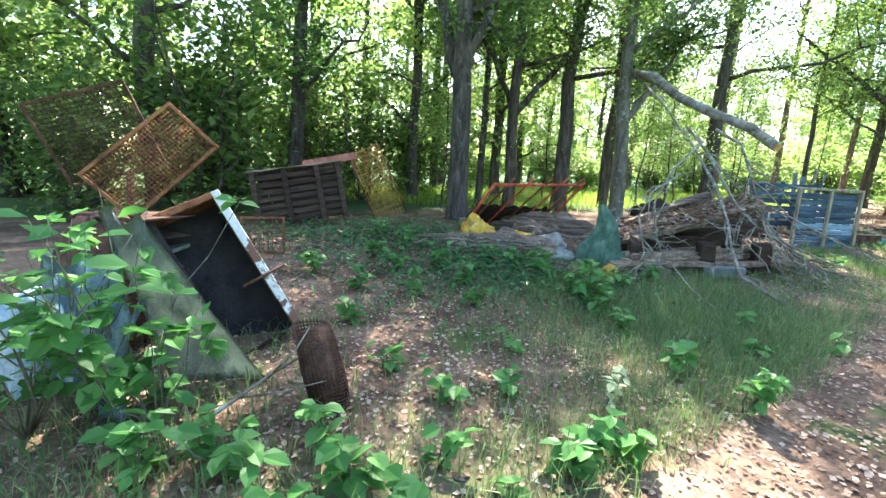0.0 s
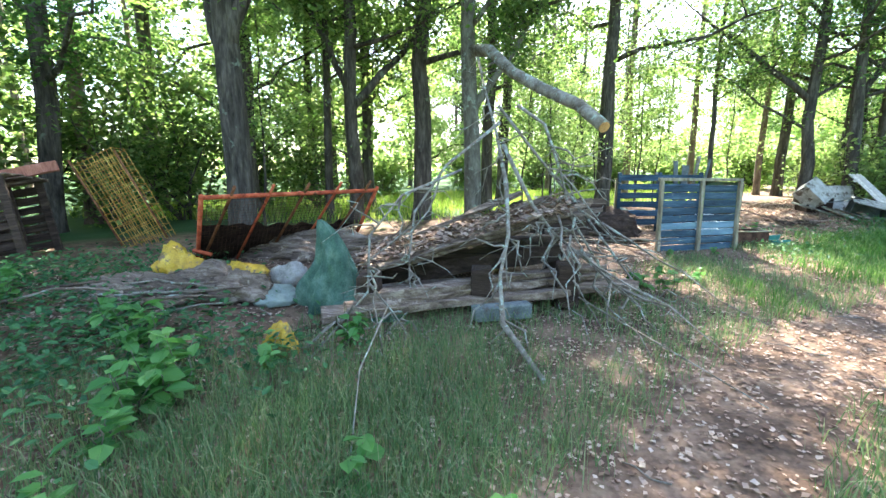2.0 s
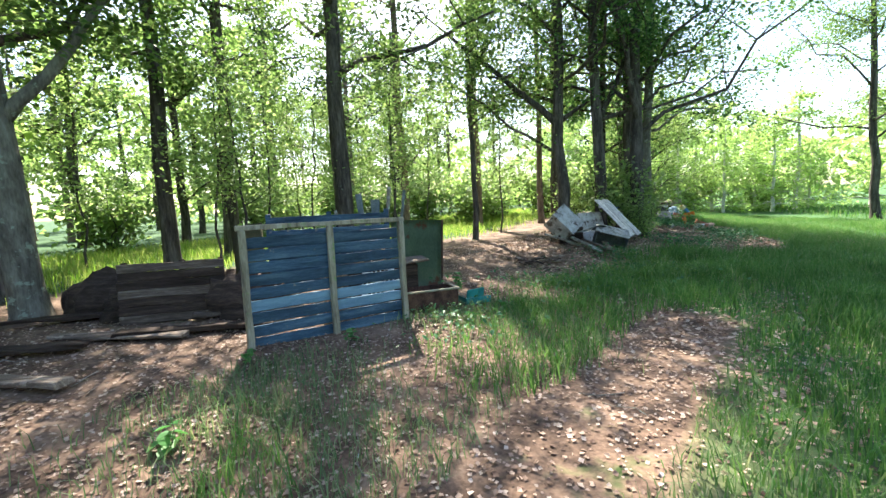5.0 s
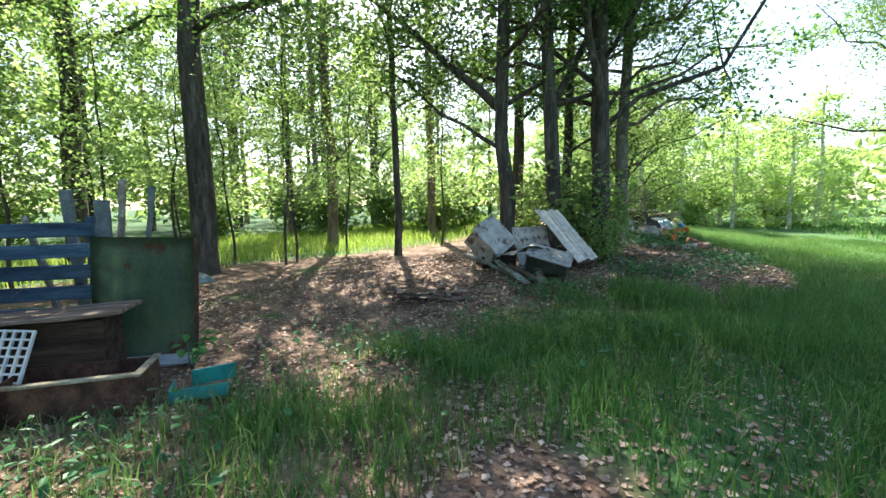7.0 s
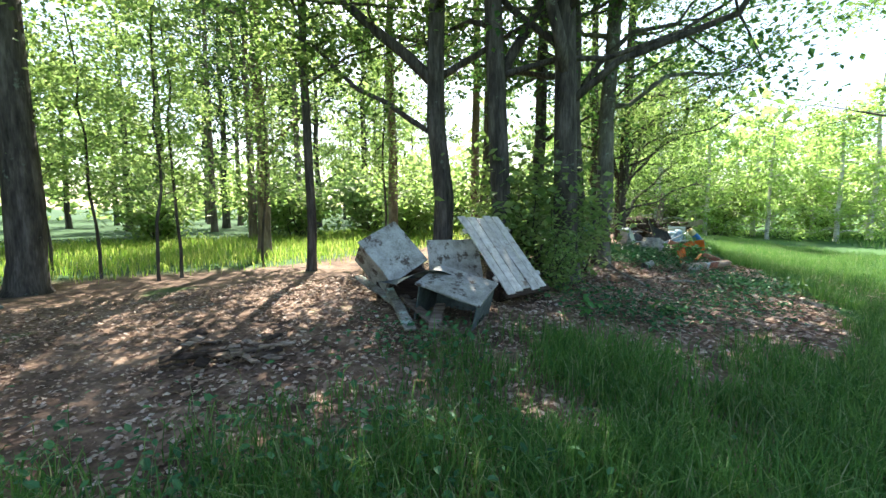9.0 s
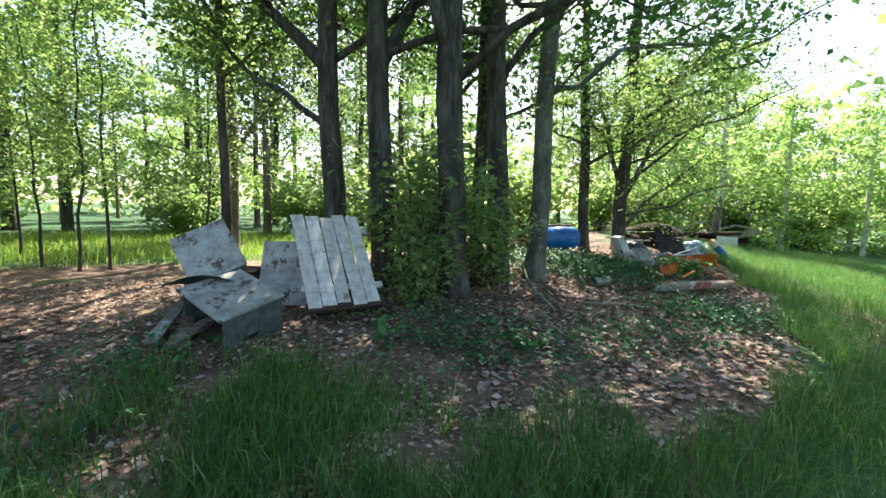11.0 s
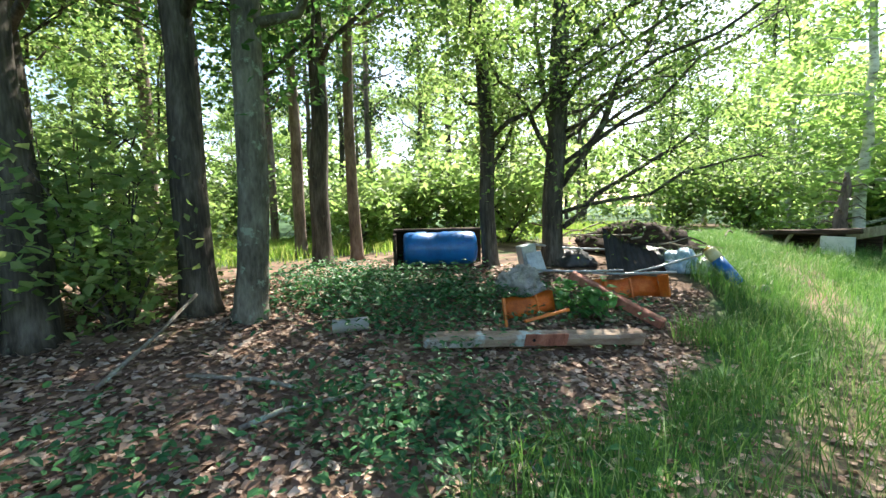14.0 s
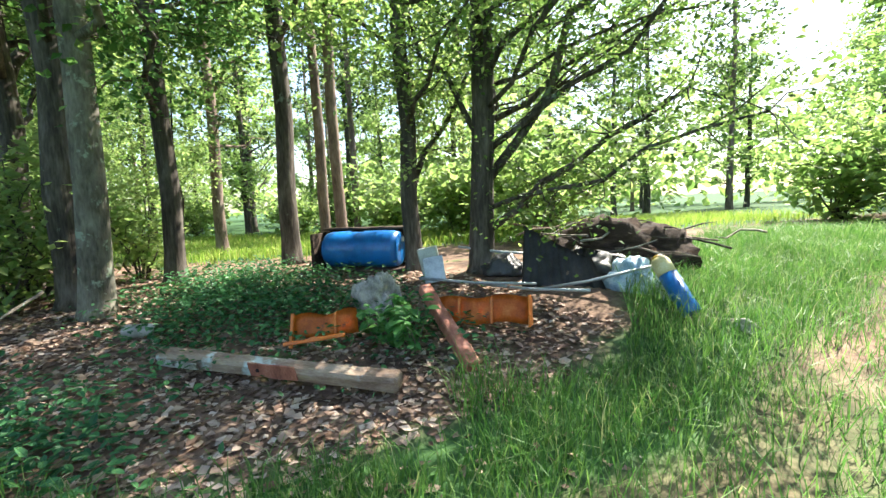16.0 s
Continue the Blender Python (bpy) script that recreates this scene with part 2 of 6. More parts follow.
_mx.data_type = "RGBA"
_b = _n["Principled BSDF"]
_l.new(_mask, _mx.inputs["Factor"])
_l.new(_b.inputs["Base Color"].links[0].from_socket, _mx.inputs["A"])
_l.new(_turf, _mx.inputs["B"])
_l.new(_mx.outputs["Result"], _b.inputs["Base Color"])
LEAF_OAK = leafy("oak_leaves", [(0.0, (0.06, 0.12, 0.034)), (0.5, (0.12, 0.21, 0.062)), (1.0, (0.22, 0.3, 0.108))], 0.55)
# the oak leaf again, darker: shade is mixed into the colour
LEAF_DARK = leafy("shaded_leaves", [(0.0, (0.045, 0.11, 0.04)), (0.6, (0.085, 0.19, 0.06)), (1.0, (0.16, 0.28, 0.09))], 0.6)
# for saplings; on far trees and bushes the pale green carries painted sunlight
LEAF_LIGHT = leafy("young_and_sunlit_leaves", [(0.0, (0.14, 0.24, 0.075)), (0.5, (0.235, 0.345, 0.125)), (1.0, (0.35, 0.44, 0.19))], 0.6)
LEAF_PLANT = leafy("broad_leaves", [(0.0, (0.06, 0.19, 0.051)), (0.5, (0.1, 0.27, 0.076)), (1.0, (0.17, 0.36, 0.119))], 0.4, 0.4)
LEAF_HERB = leafy("ground_ivy", [(0.0, (0.025, 0.095, 0.04)), (0.5, (0.05, 0.155, 0.06)), (1.0, (0.09, 0.23, 0.085))], 0.3, 0.45, (1.1, 1.1, 0.7))
NEEDLES = leafy("pine_needles", [(0.0, (0.03, 0.065, 0.025)), (1.0, (0.07, 0.12, 0.04))], 0.2, 0.6)
# birch green brightened: the sunlight on the far birches is in the colour
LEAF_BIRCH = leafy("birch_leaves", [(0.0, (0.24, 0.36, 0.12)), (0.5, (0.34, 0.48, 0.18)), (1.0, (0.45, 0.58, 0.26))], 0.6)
GRASS = leafy("grass", [(0.0, (0.045, 0.13, 0.032)), (0.5, (0.09, 0.21, 0.05)), (0.9, (0.17, 0.29, 0.085)), (1.0, (0.32, 0.34, 0.2))], 0.45, 0.5)
GRASS_DRY = leafy("thin_grass", [(0.0, (0.08, 0.17, 0.07)), (0.5, (0.15, 0.25, 0.105)), (1.0, (0.29, 0.33, 0.18))], 0.35, 0.6, (1.1, 1.1, 0.8))
LITTER = leafy("fallen_leaves", [(0.0, (0.11, 0.064, 0.046)), (0.35, (0.25, 0.165, 0.12)), (0.75, (0.43, 0.315, 0.24)), (1.0, (0.56, 0.46, 0.38))], 0.12, 0.75, (1.1, 0.9, 0.7))
# yellower, paler copy of the grass: the meadow's sunlight is put into it
GRASS_SUN = leafy("sunlit_meadow_grass", [(0.0, (0.12, 0.24, 0.035)), (0.5, (0.22, 0.34, 0.06)), (1.0, (0.42, 0.44, 0.16))], 0.5, 0.6)
MINT = leafy("pale_seed_heads", [(0.0, (0.3, 0.4, 0.22)), (1.0, (0.5, 0.58, 0.38))], 0.3)

# ---- terrain ----
LINE = [(-1, -8), (3.1, -3.8), (4.8, -1.9), (7, 0.4), (8.7, 1.4), (11.9, 4.3), (14, 6.4), (17.2, 7.7), (20.3, 10.6), (23, 14), (26, 19), (29, 27)]


def step(a, b, v):
    k = np.clip((v - a) / (b - a), 0, 1)
    return k * k * (3 - 2 * k)


def side(x, y):
    """Metres to the left of the track (right: negative)."""
    x, y = np.asarray(x, float), np.asarray(y, float)
    best, s = np.full(x.shape, 1e9), np.zeros(x.shape)
    for (ax, ay), (bx, by) in zip(LINE, LINE[1:]):
        dx, dy = bx - ax, by - ay
        k = np.clip(((x - ax) * dx + (y - ay) * dy) / (dx * dx + dy * dy), 0, 1)
        ex, ey = x - ax - k * dx, y - ay - k * dy
        d = np.hypot(ex, ey)
        near = d < best
        best = np.where(near, d, best)
        s = np.where(near, np.where(dx * ey - dy * ex > 0, d, -d), s)
    return s


def bumps(x, y):
    return 0.02 * np.sin(2.1 * x + 1.3 * y) * np.sin(1.7 * y - 0.6 * x) + 0.012 * np.sin(5.3 * x) * np.sin(4.7 * y + 1)


def mound(x, y, cx, cy, r, h):
    return h * np.exp(-((x - cx) ** 2 + (y - cy) ** 2) / (r * r))


def ground_z(x, y):
    x, y = np.asarray(x, float), np.asarray(y, float)
    s = side(x, y)
    z = (0.25 + 0.31 * step(9, 18, x)) * step(1.3, 6.2, s)
    z = z + mound(x, y, 20.2, 18.6, 1.5, 0.2) + mound(x, y, 21.5, 18.0, 0.7, 0.12)
    return z + bumps(x, y) * step(0.0, 1.0, np.abs(s) / 3 + 0.3) * (np.hypot(x - 12, y - 8) < 30)


def gz(x, y):
    return float(ground_z(x, y))


# ---- mesh helpers ----
def part(name, bm, material, parent=None, label=""):
    me = bpy.data.meshes.new(name)
    bm.to_mesh(me)
    bm.free()
    me.materials.append(material)
    ob = new(name, me)
    if parent:
        ob.parent = parent
    if label:
        ob["label"] = label
    return ob


def mesh_np(name, verts, faces, material, smooth=False):
    """One mesh from arrays: verts (n, 3), faces (m, k) of k corners each."""
    me = bpy.data.meshes.new(name)
    me.vertices.add(len(verts))
    me.vertices.foreach_set("co", np.ascontiguousarray(verts, np.float32).ravel())
    k = faces.shape[1]
    me.loops.add(faces.size)
    me.loops.foreach_set("vertex_index", np.ascontiguousarray(faces, np.int32).ravel())
    me.polygons.add(len(faces))
    me.polygons.foreach_set("loop_start", np.arange(0, faces.size, k, dtype=np.int32))
    me.polygons.foreach_set("use_smooth", np.full(len(faces), smooth))
    me.update(calc_edges=True)
    me.materials.append(material)
    return new(name, me)


def thing(name, m, label, category, group=""):
    e = new(name)
    e.matrix_world = m
    return tagged(e, label, category, group)


def slab(bm, sx, sy, sz, m=None, bevel=0.006, rough=0.0, seed=0):
    """A box with softened edges, centred on m; rough: metres by which its corners wander."""
    b = bmesh.new()
    bmesh.ops.create_cube(b, size=1)
    if max(sx, sy, sz) > 6 * min(sx, sy, sz) and rough:
        axis = [sx, sy, sz].index(max(sx, sy, sz))
        es = [e for e in b.edges if abs((e.verts[0].co - e.verts[1].co)[axis]) > 0.5]
        bmesh.ops.subdivide_edges(b, edges=es, cuts=5)
    rnd = random.Random(seed)
    for v in b.verts:
        v.co = Vector((v.co.x * sx, v.co.y * sy, v.co.z * sz))
    if rough:
        for v in b.verts:
            v.co += Vector([rnd.uniform(-rough, rough) for _ in range(3)])
    if bevel:
        bmesh.ops.bevel(b, geom=[e for e in b.edges if e.calc_face_angle(0) > 0.5], offset=min(bevel, min(sx, sy, sz) * 0.3), segments=1, affect="EDGES")
    if m is not None:
        bmesh.ops.transform(b, matrix=m, verts=b.verts)
    tmp = bpy.data.meshes.new("tmp")
    b.to_mesh(tmp)
    b.free()
    bm.from_mesh(tmp)
    bpy.data.meshes.remove(tmp)
    return bm


def tube(bm, pts, radii, seg=7, knot=0.0, seed=0):
    """A tapering round limb along points, closed at both ends."""
    rnd = random.Random(seed)
    pts = [Vector(p) for p in pts]
    rings = []
    for i, p in enumerate(pts):
        d = (pts[min(i + 1, len(pts) - 1)] - pts[max(i - 1, 0)]).normalized()
        a = d.cross(Vector((0.31, 0.87, 0.39))).normalized()
        c = d.cross(a)
        r = radii[i] if hasattr(radii, "__len__") else radii
        rings.append([bm.verts.new(p + (a * math.cos(k * math.tau / seg) + c * math.sin(k * math.tau / seg)) * r * (1 + rnd.uniform(-knot, knot))) for k in range(seg)])
    for r0, r1 in zip(rings, rings[1:]):
        for k in range(seg):
            f = bm.faces.new((r0[k], r0[(k + 1) % seg], r1[(k + 1) % seg], r1[k]))
            f.smooth = True
    bm.faces.new(rings[0][::-1])
    bm.faces.new(rings[-1])
    return bm


def wiggle(p, q, n, amount, rnd):
    p, q = Vector(p), Vector(q)
    out = []
    for i in range(n + 1):
        k = i / n
        w = amount * math.sin(k * math.pi) if i not in (0, n) else 0
        out.append(p.lerp(q, k) + Vector([rnd.uniform(-w, w) for _ in range(3)]))
    return out


def frame_on(p0, p1, up_pt):
    """A pose whose x runs from p0 to p1, whose z lies towards up_pt; origin at p0."""
    x = (Vector(p1) - Vector(p0)).normalized()
    z = Vector(up_pt) - Vector(p0)
    z = (z - x * z.dot(x)).normalized()
    y = z.cross(x)
    return Matrix.Translation(p0) @ Matrix((x, y, z)).transposed().to_4x4()


LEAF_SHAPE = np.array([(0, 0, 0), (0.28, 0.3, 0.06), (0.22, 0.7, 0.05), (0, 1, -0.06), (-0.22, 0.7, 0.05), (-0.28, 0.3, 0.06)])
LEAF_FACES = np.array([(0, 1, 2, 3), (0, 3, 4, 5)])
QUAD_SHAPE = np.array([(0, 0, 0), (0.33, 0.45, 0.07), (0, 1, -0.05), (-0.33, 0.45, 0.07)])
QUAD_FACES = np.array([(0, 1, 2, 3)])


def scatter_leaves(rng, centres, sizes, flat=0.0, shape=LEAF_SHAPE, faces=LEAF_FACES, tip=None):
    """Vertices and faces of leaves at the centres, turned at random; flat: 0 any way up, 1 lying."""
    n = len(centres)
    yaw = rng.uniform(0, math.tau, n)
    pit = rng.normal(0, 1.0, n) * (1 - flat) * 0.9 + rng.normal(0, 0.22, n)
    rol = rng.normal(0, 1.0, n) * (1 - flat) * 0.8 + rng.normal(0, 0.22, n)
    if tip is not None:
        pit = pit + tip
    cy, sy, cp, sp, cr, sr = np.cos(yaw), np.sin(yaw), np.cos(pit), np.sin(pit), np.cos(rol), np.sin(rol)
    v = shape[None] * sizes[:, None, None]
    x, y, z = v[..., 0], v[..., 1], v[..., 2]
    x, z = x * cr[:, None] + z * sr[:, None], -x * sr[:, None] + z * cr[:, None]
    y, z = y * cp[:, None] - z * sp[:, None], y * sp[:, None] + z * cp[:, None]
    x, y = x * cy[:, None] - y * sy[:, None], x * sy[:, None] + y * cy[:, None]
    out = np.stack([x, y, z], -1) + centres[:, None]
    f = faces[None] + (np.arange(n) * len(shape))[:, None, None]
    return out.reshape(-1, 3), f.reshape(-1, faces.shape[1])

FIRST_WAY = [(3.6, -2.6), (4.9, -1.1), (7.75, 2.15), (8.85, 3.0), (10.1, 3.95), (12.6, 6.2)]
LAST_WAY = [(20.9, 12.6), (21.8, 14.5), (22.55, 16.6), (22.7, 18.3), (22.9, 21.5), (24.0, 25.0)]


def trodden(x, y, way):
    """1 on the bare line worn along the track, 0 away from it."""
    d = np.full(np.shape(x), 9.0)
    for (ax, ay), (bx, by) in zip(way, way[1:]):
        k = np.clip(((x - ax) * (bx - ax) + (y - ay) * (by - ay)) / ((bx - ax) ** 2 + (by - ay) ** 2), 0, 1)
        d = np.minimum(d, np.hypot(x - ax - k * (bx - ax), y - ay - k * (by - ay)))
    return np.exp(-(d / 0.46) ** 4)


# ---- ground: one sheet to the horizon ----
gx = np.concatenate([[-900, -400, -200, -100, -60, -40, -28, -20, -14, -10], np.arange(-8, 32.01, 0.3), [34, 38, 44, 55, 75, 120, 220, 420, 900]])
gy = np.concatenate([[-900, -400, -200, -100, -60, -40, -28, -20, -14, -11], np.arange(-9, 30.01, 0.3), [32, 36, 42, 52, 75, 120, 220, 420, 900]])
GX, GY = np.meshgrid(gx, gy)
gv = np.stack([GX.ravel(), GY.ravel(), ground_z(GX.ravel(), GY.ravel())], -1)
ii = np.arange(len(gx) * len(gy)).reshape(len(gy), len(gx))
gf = np.stack([ii[:-1, :-1], ii[:-1, 1:], ii[1:, 1:], ii[1:, :-1]], -1).reshape(-1, 4)
ground = mesh_np("ground", gv, gf, SOIL, True)
gs = side(gv[:, 0], gv[:, 1])
grass_edge = np.interp(gv[:, 1], [-6, 2, 6, 9, 11.4, 13.4, 15, 16, 17.5, 20, 27], [2.4, 1.4, 1.4, 0.8, 1.3, 1.9, 2.3, 2.7, 3.4, 6.5, 8])
cover = np.maximum(step(grass_edge + 0.5, grass_edge - 0.4, gs) * (0.42 + 0.4 * step(8, 17, gv[:, 0])), 0.95 * step(7.8, 10.5, gs))
cover = np.maximum(cover, 0.9 * step(-3.0, -5.0, gs))
cover = cover * (1 - 0.55 * trodden(gv[:, 0], gv[:, 1], LAST_WAY)) * (1 - 0.95 * trodden(gv[:, 0], gv[:, 1], FIRST_WAY))
ground.data.attributes.new("cover", "FLOAT", "POINT").data.foreach_set("value", cover.astype(np.float32))
tagged(ground, "brown woodland floor of leaf mould with mossy patches", "ground", kind="structure")


# ---- trees ----
def tree(x, y, h, r, label, lean=(0, 0), forks=(), bark=None, leaf=None, limb_from=2.6, limbs=9, spread=2.6, leaves=6000, size=0.135, seed=1, name="tree", droop=0.0, aim=None, twigs=5):
    """A tree with a flared trunk, forking limbs and a ragged crown of leaf clumps."""
    rnd, rng = random.Random(seed), np.random.default_rng(seed)
    t = thing(name, Matrix.Translation((x, y, gz(x, y) - 0.06)), label, "tree")
    bark, leaf = bark or BARK, leaf or LEAF_OAK
    if size < 0.14:
        leaves, size = int(leaves * 1.55), size * 0.82
    n = 9
    pts = [Vector((lean[0] * (k / n) * h + rnd.uniform(-1, 1) * 0.06 * (k > 0), lean[1] * (k / n) * h + rnd.uniform(-1, 1) * 0.06 * (k > 0), h * k / n)) for k in range(n + 1)]
    pts.insert(1, pts[0].lerp(pts[1], 0.12))
    pts.insert(2, pts[0].lerp(pts[2], 0.4))
    rad = [r * 1.4, r * 1.12] + [r * (1 - 0.62 * p.z / h) for p in pts[2:]]
    part("trunk", tube(bmesh.new(), pts, rad, 12, 0.07, seed), bark, t)

    def on(z):
        for a, b in zip(pts, pts[1:]):
            if a.z <= z <= b.z:
                return a.lerp(b, (z - a.z) / (b.z - a.z))
        return pts[-1]

    clumps = []
    for z0, az, el, length, fr in forks:
        a = on(z0)
        e = Vector((math.cos(radians(az)) * math.cos(radians(el)), math.sin(radians(az)) * math.cos(radians(el)), math.sin(radians(el)))) * length
        p = wiggle(a, a + e, 6, length * 0.04, rnd)
        b = tube(bmesh.new(), p, [fr * (1 - 0.6 * k / 6) for k in range(7)], 9, 0.05, seed)
        clumps += [(q, 0.45) for q in p[4:]]
        for j in range(2 * twigs):
            s0 = p[rnd.randint(2, 6)]
            q = s0 + Vector((rnd.uniform(-1, 1), rnd.uniform(-1, 1), rnd.uniform(-0.5, 0.8) - droop / 60)) * length * 0.3
            tw = wiggle(s0, q, 3, 0.07, rnd)
            tube(b, tw, [fr * 0.28, fr * 0.2, fr * 0.12, 0.004], 4)
            clumps += [(tw[2], 0.26), (q, 0.32)]
        part("limb", b, bark, t)
    for i in range(limbs):
        k = (i + rnd.uniform(0, 0.8)) / limbs
        z0 = limb_from + (h * 0.96 - limb_from) * k
        az = (i * 137.5 + rnd.uniform(-30, 30)) if aim is None else aim + rnd.uniform(-70, 70)
        length = spread * (1.05 - 0.55 * k) * rnd.uniform(0.7, 1.15)
        el = rnd.uniform(8, 45) - droop
        a = on(z0)
        e = Vector((math.cos(radians(az)) * math.cos(radians(el)), math.sin(radians(az)) * math.cos(radians(el)), math.sin(radians(el)))) * length
        p = wiggle(a, a + e, 5, length * 0.07, rnd)
        lr = r * (0.34 - 0.2 * k)
        b = tube(bmesh.new(), p, [lr * (1 - 0.75 * j / 5) for j in range(6)], 6, 0.05, seed + i)
        for j in range(twigs):
            s0 = p[rnd.randint(1, 5)]
            q = s0 + Vector((rnd.uniform(-1, 1), rnd.uniform(-1, 1), rnd.uniform(-0.5, 0.7) - droop / 60)) * length * 0.42
            tw = wiggle(s0, q, 3, 0.06, rnd)
            tube(b, tw, [lr * 0.3, lr * 0.22, lr * 0.14, 0.004], 4)
            clumps += [(tw[1], 0.22), (tw[2], 0.3), (q, 0.36)]
        part("limb", b, bark, t)
        clumps += [(p[4], 0.3), (p[5], 0.38)]
    if leaves and clumps:
        c = np.array([q for q, _ in clumps])
        s = np.array([w for _, w in clumps])
        pick = rng.choice(len(c), leaves, p=s ** 2 / (s ** 2).sum())
        pos = c[pick] + rng.normal(0, 1, (leaves, 3)) * s[pick, None] * np.array([1, 1, 0.6])
        v, f = scatter_leaves(rng, pos, rng.uniform(0.6, 1.25, leaves) * size, 0.45, QUAD_SHAPE, QUAD_FACES)
        crown = mesh_np("crown", v, f, leaf)
        crown.parent = t
    return t


OAK = "oak with rough grey-brown bark and a ragged green crown"
DK = "shaded oak with dark furrowed bark at the wood's edge"
# Trees standing behind the scrap, in the order in which they are passed.
tree(1.22, 5.45, 10, 0.23, "stout oak forking above head height, grey-brown bark", (0.0, 0.0), [(2.9, 150, 62, 4.5, 0.14), (2.9, 20, 75, 4.0, 0.13)], limb_from=4.0, limbs=10, seed=3, leaves=9000, spread=3.8)
tree(3.45, 9.3, 11, 0.23, OAK, (0.01, 0), limb_from=3.2, seed=5, spread=3.4, leaves=7000)
lichen_oak = tree(4.85, 7.9, 9, 0.19, "lichen-grey oak with a snapped, sawn-off low limb", (-0.02, 0.01), [(2.4, 25, 55, 2.6, 0.09)], BARK_L, limb_from=3.6, seed=7, leaves=7500, spread=3.6)
tree(4.95, 11.4, 11, 0.17, OAK, (0.01, 0.0), limb_from=3.0, seed=9)
tree(8.32, 12.55, 12, 0.23, "tall straight oak with bare trunk beside the clearing", (0.01, 0), limb_from=4.2, seed=11, leaves=8500, spread=4.0, limbs=11)
tree(2.07, 8.5, 9.5, 0.17, "oak forking low into two rising limbs", (0, 0), [(2.6, 35, 48, 3.4, 0.1), (2.7, 150, 60, 3.2, 0.09)], limb_from=3.6, seed=13)
tree(1.1, 9.2, 10, 0.11, OAK, (0, 0.01), limb_from=2.6, seed=15, limbs=7, leaves=4000)
tree(-3.2, 5.9, 11, 0.2, DK, (0.09, 0.02), limb_from=2.2, seed=17, leaf=LEAF_DARK, leaves=7500)
tree(-0.64, 13.5, 11, 0.2, OAK, (0, 0), limb_from=2.4, seed=19)
tree(5.25, 13.9, 11, 0.2, "leaning oak with bare trunk at the meadow edge", (0.035, 0), limb_from=4, seed=21, spread=3)
tree(11.87, 14.1, 8, 0.09, "slim young oak at the meadow edge", (0, 0), limb_from=3.0, limbs=11, spread=2.4, leaves=6000, leaf=LEAF_LIGHT, seed=23)
tree(10.0, 16.9, 13, 0.16, "pinkish-barked Scots pine on the meadow", (0, 0), bark=BARK_P, leaf=NEEDLES, limb_from=2.2, limbs=14, spread=2.2, leaves=2600, size=0.16, seed=25, name="pine_tree")
tree(14.19, 13.3, 11, 0.17, "oak leaning and forking above the white boxes", (-0.02, 0.0), [(3.0, 165, 42, 4.0, 0.1), (2.2, 170, 35, 3.0, 0.05)], leaf=LEAF_OAK, limb_from=3.0, seed=27, leaves=9500, spread=4.6, limbs=15)
tree(15.06, 12.85, 11, 0.16, DK, (-0.03, 0), [(2.8, 20, 62, 3.5, 0.09)], leaf=LEAF_DARK, limb_from=2.8, seed=29, leaves=7000, spread=4.4, limbs=12)
tree(16.05, 12.7, 11, 0.18, DK, (-0.025, -0.012), [(2.9, 215, 66, 4.0, 0.09)], leaf=LEAF_DARK, limb_from=2.4, seed=31, leaves=8500, spread=4.8, limbs=13)
tree(16.55, 13.85, 12, 0.175, DK, (-0.045, 0), leaf=LEAF_DARK, limb_from=2.5, seed=33, leaves=6500, spread=4.4, limbs=12)
tree(17.1, 14.02, 12, 0.155, "grey oak trunk with pale lichen streaks", (0.03, 0.012), bark=BARK_L, limb_from=2.9, seed=35, leaves=6000, spread=4.2, limbs=12)
tree(16.1, 14.9, 11, 0.13, DK, (0.02, 0), leaf=LEAF_DARK, limb_from=2.2, seed=37, leaves=5500)
tree(18.36, 17.38, 9, 0.125, "oak with low leafy shoots beside the blue drum", (-0.03, 0), [(1.0, 80, 60, 2.2, 0.05)], leaf=LEAF_LIGHT, limb_from=1.7, limbs=12, spread=2.3, seed=39, leaves=12000, size=0.1)
tree(19.2, 17.8, 9.5, 0.16, "many-limbed spreading tree over the scrap heap", (0.02, 0.02), [(1.1, 40, 58, 4.2, 0.065), (1.5, 30, 34, 4.2, 0.042), (0.8, 20, 16, 3.0, 0.034), (1.2, 120, 72, 3.4, 0.065), (0.5, 35, 34, 2.8, 0.05), (2.0, -10, 26, 3.4, 0.032), (2.3, 50, 18, 3.4, 0.032), (1.6, 200, 62, 3.0, 0.042)], limb_from=1.6, limbs=18, spread=3.6, seed=41, leaves=21000, size=0.085, aim=15, droop=6, twigs=9)
tree(15.42, 16.8, 12, 0.17, DK, (0.01, 0), limb_from=3.0, seed=43, leaves=5000)
tree(15.28, 17.9, 13, 0.12, "pale pine trunk beyond the oaks", (0, 0), bark=BARK_P, leaf=NEEDLES, limb_from=4, seed=45, leaves=2000, size=0.16, name="pine_tree")
tree(13.0, 18.6, 13, 0.14, "pale pine trunk beyond the oaks", (0, 0), bark=BARK_P, leaf=NEEDLES, limb_from=4, seed=47, leaves=2000, size=0.16, name="pine_tree")
tree(28.5, 16.5, 10, 0.16, "thin oak on the far side of the track", (-0.05, 0.03), limb_from=2.8, seed=49, leaves=9000, spread=4.6, limbs=13)
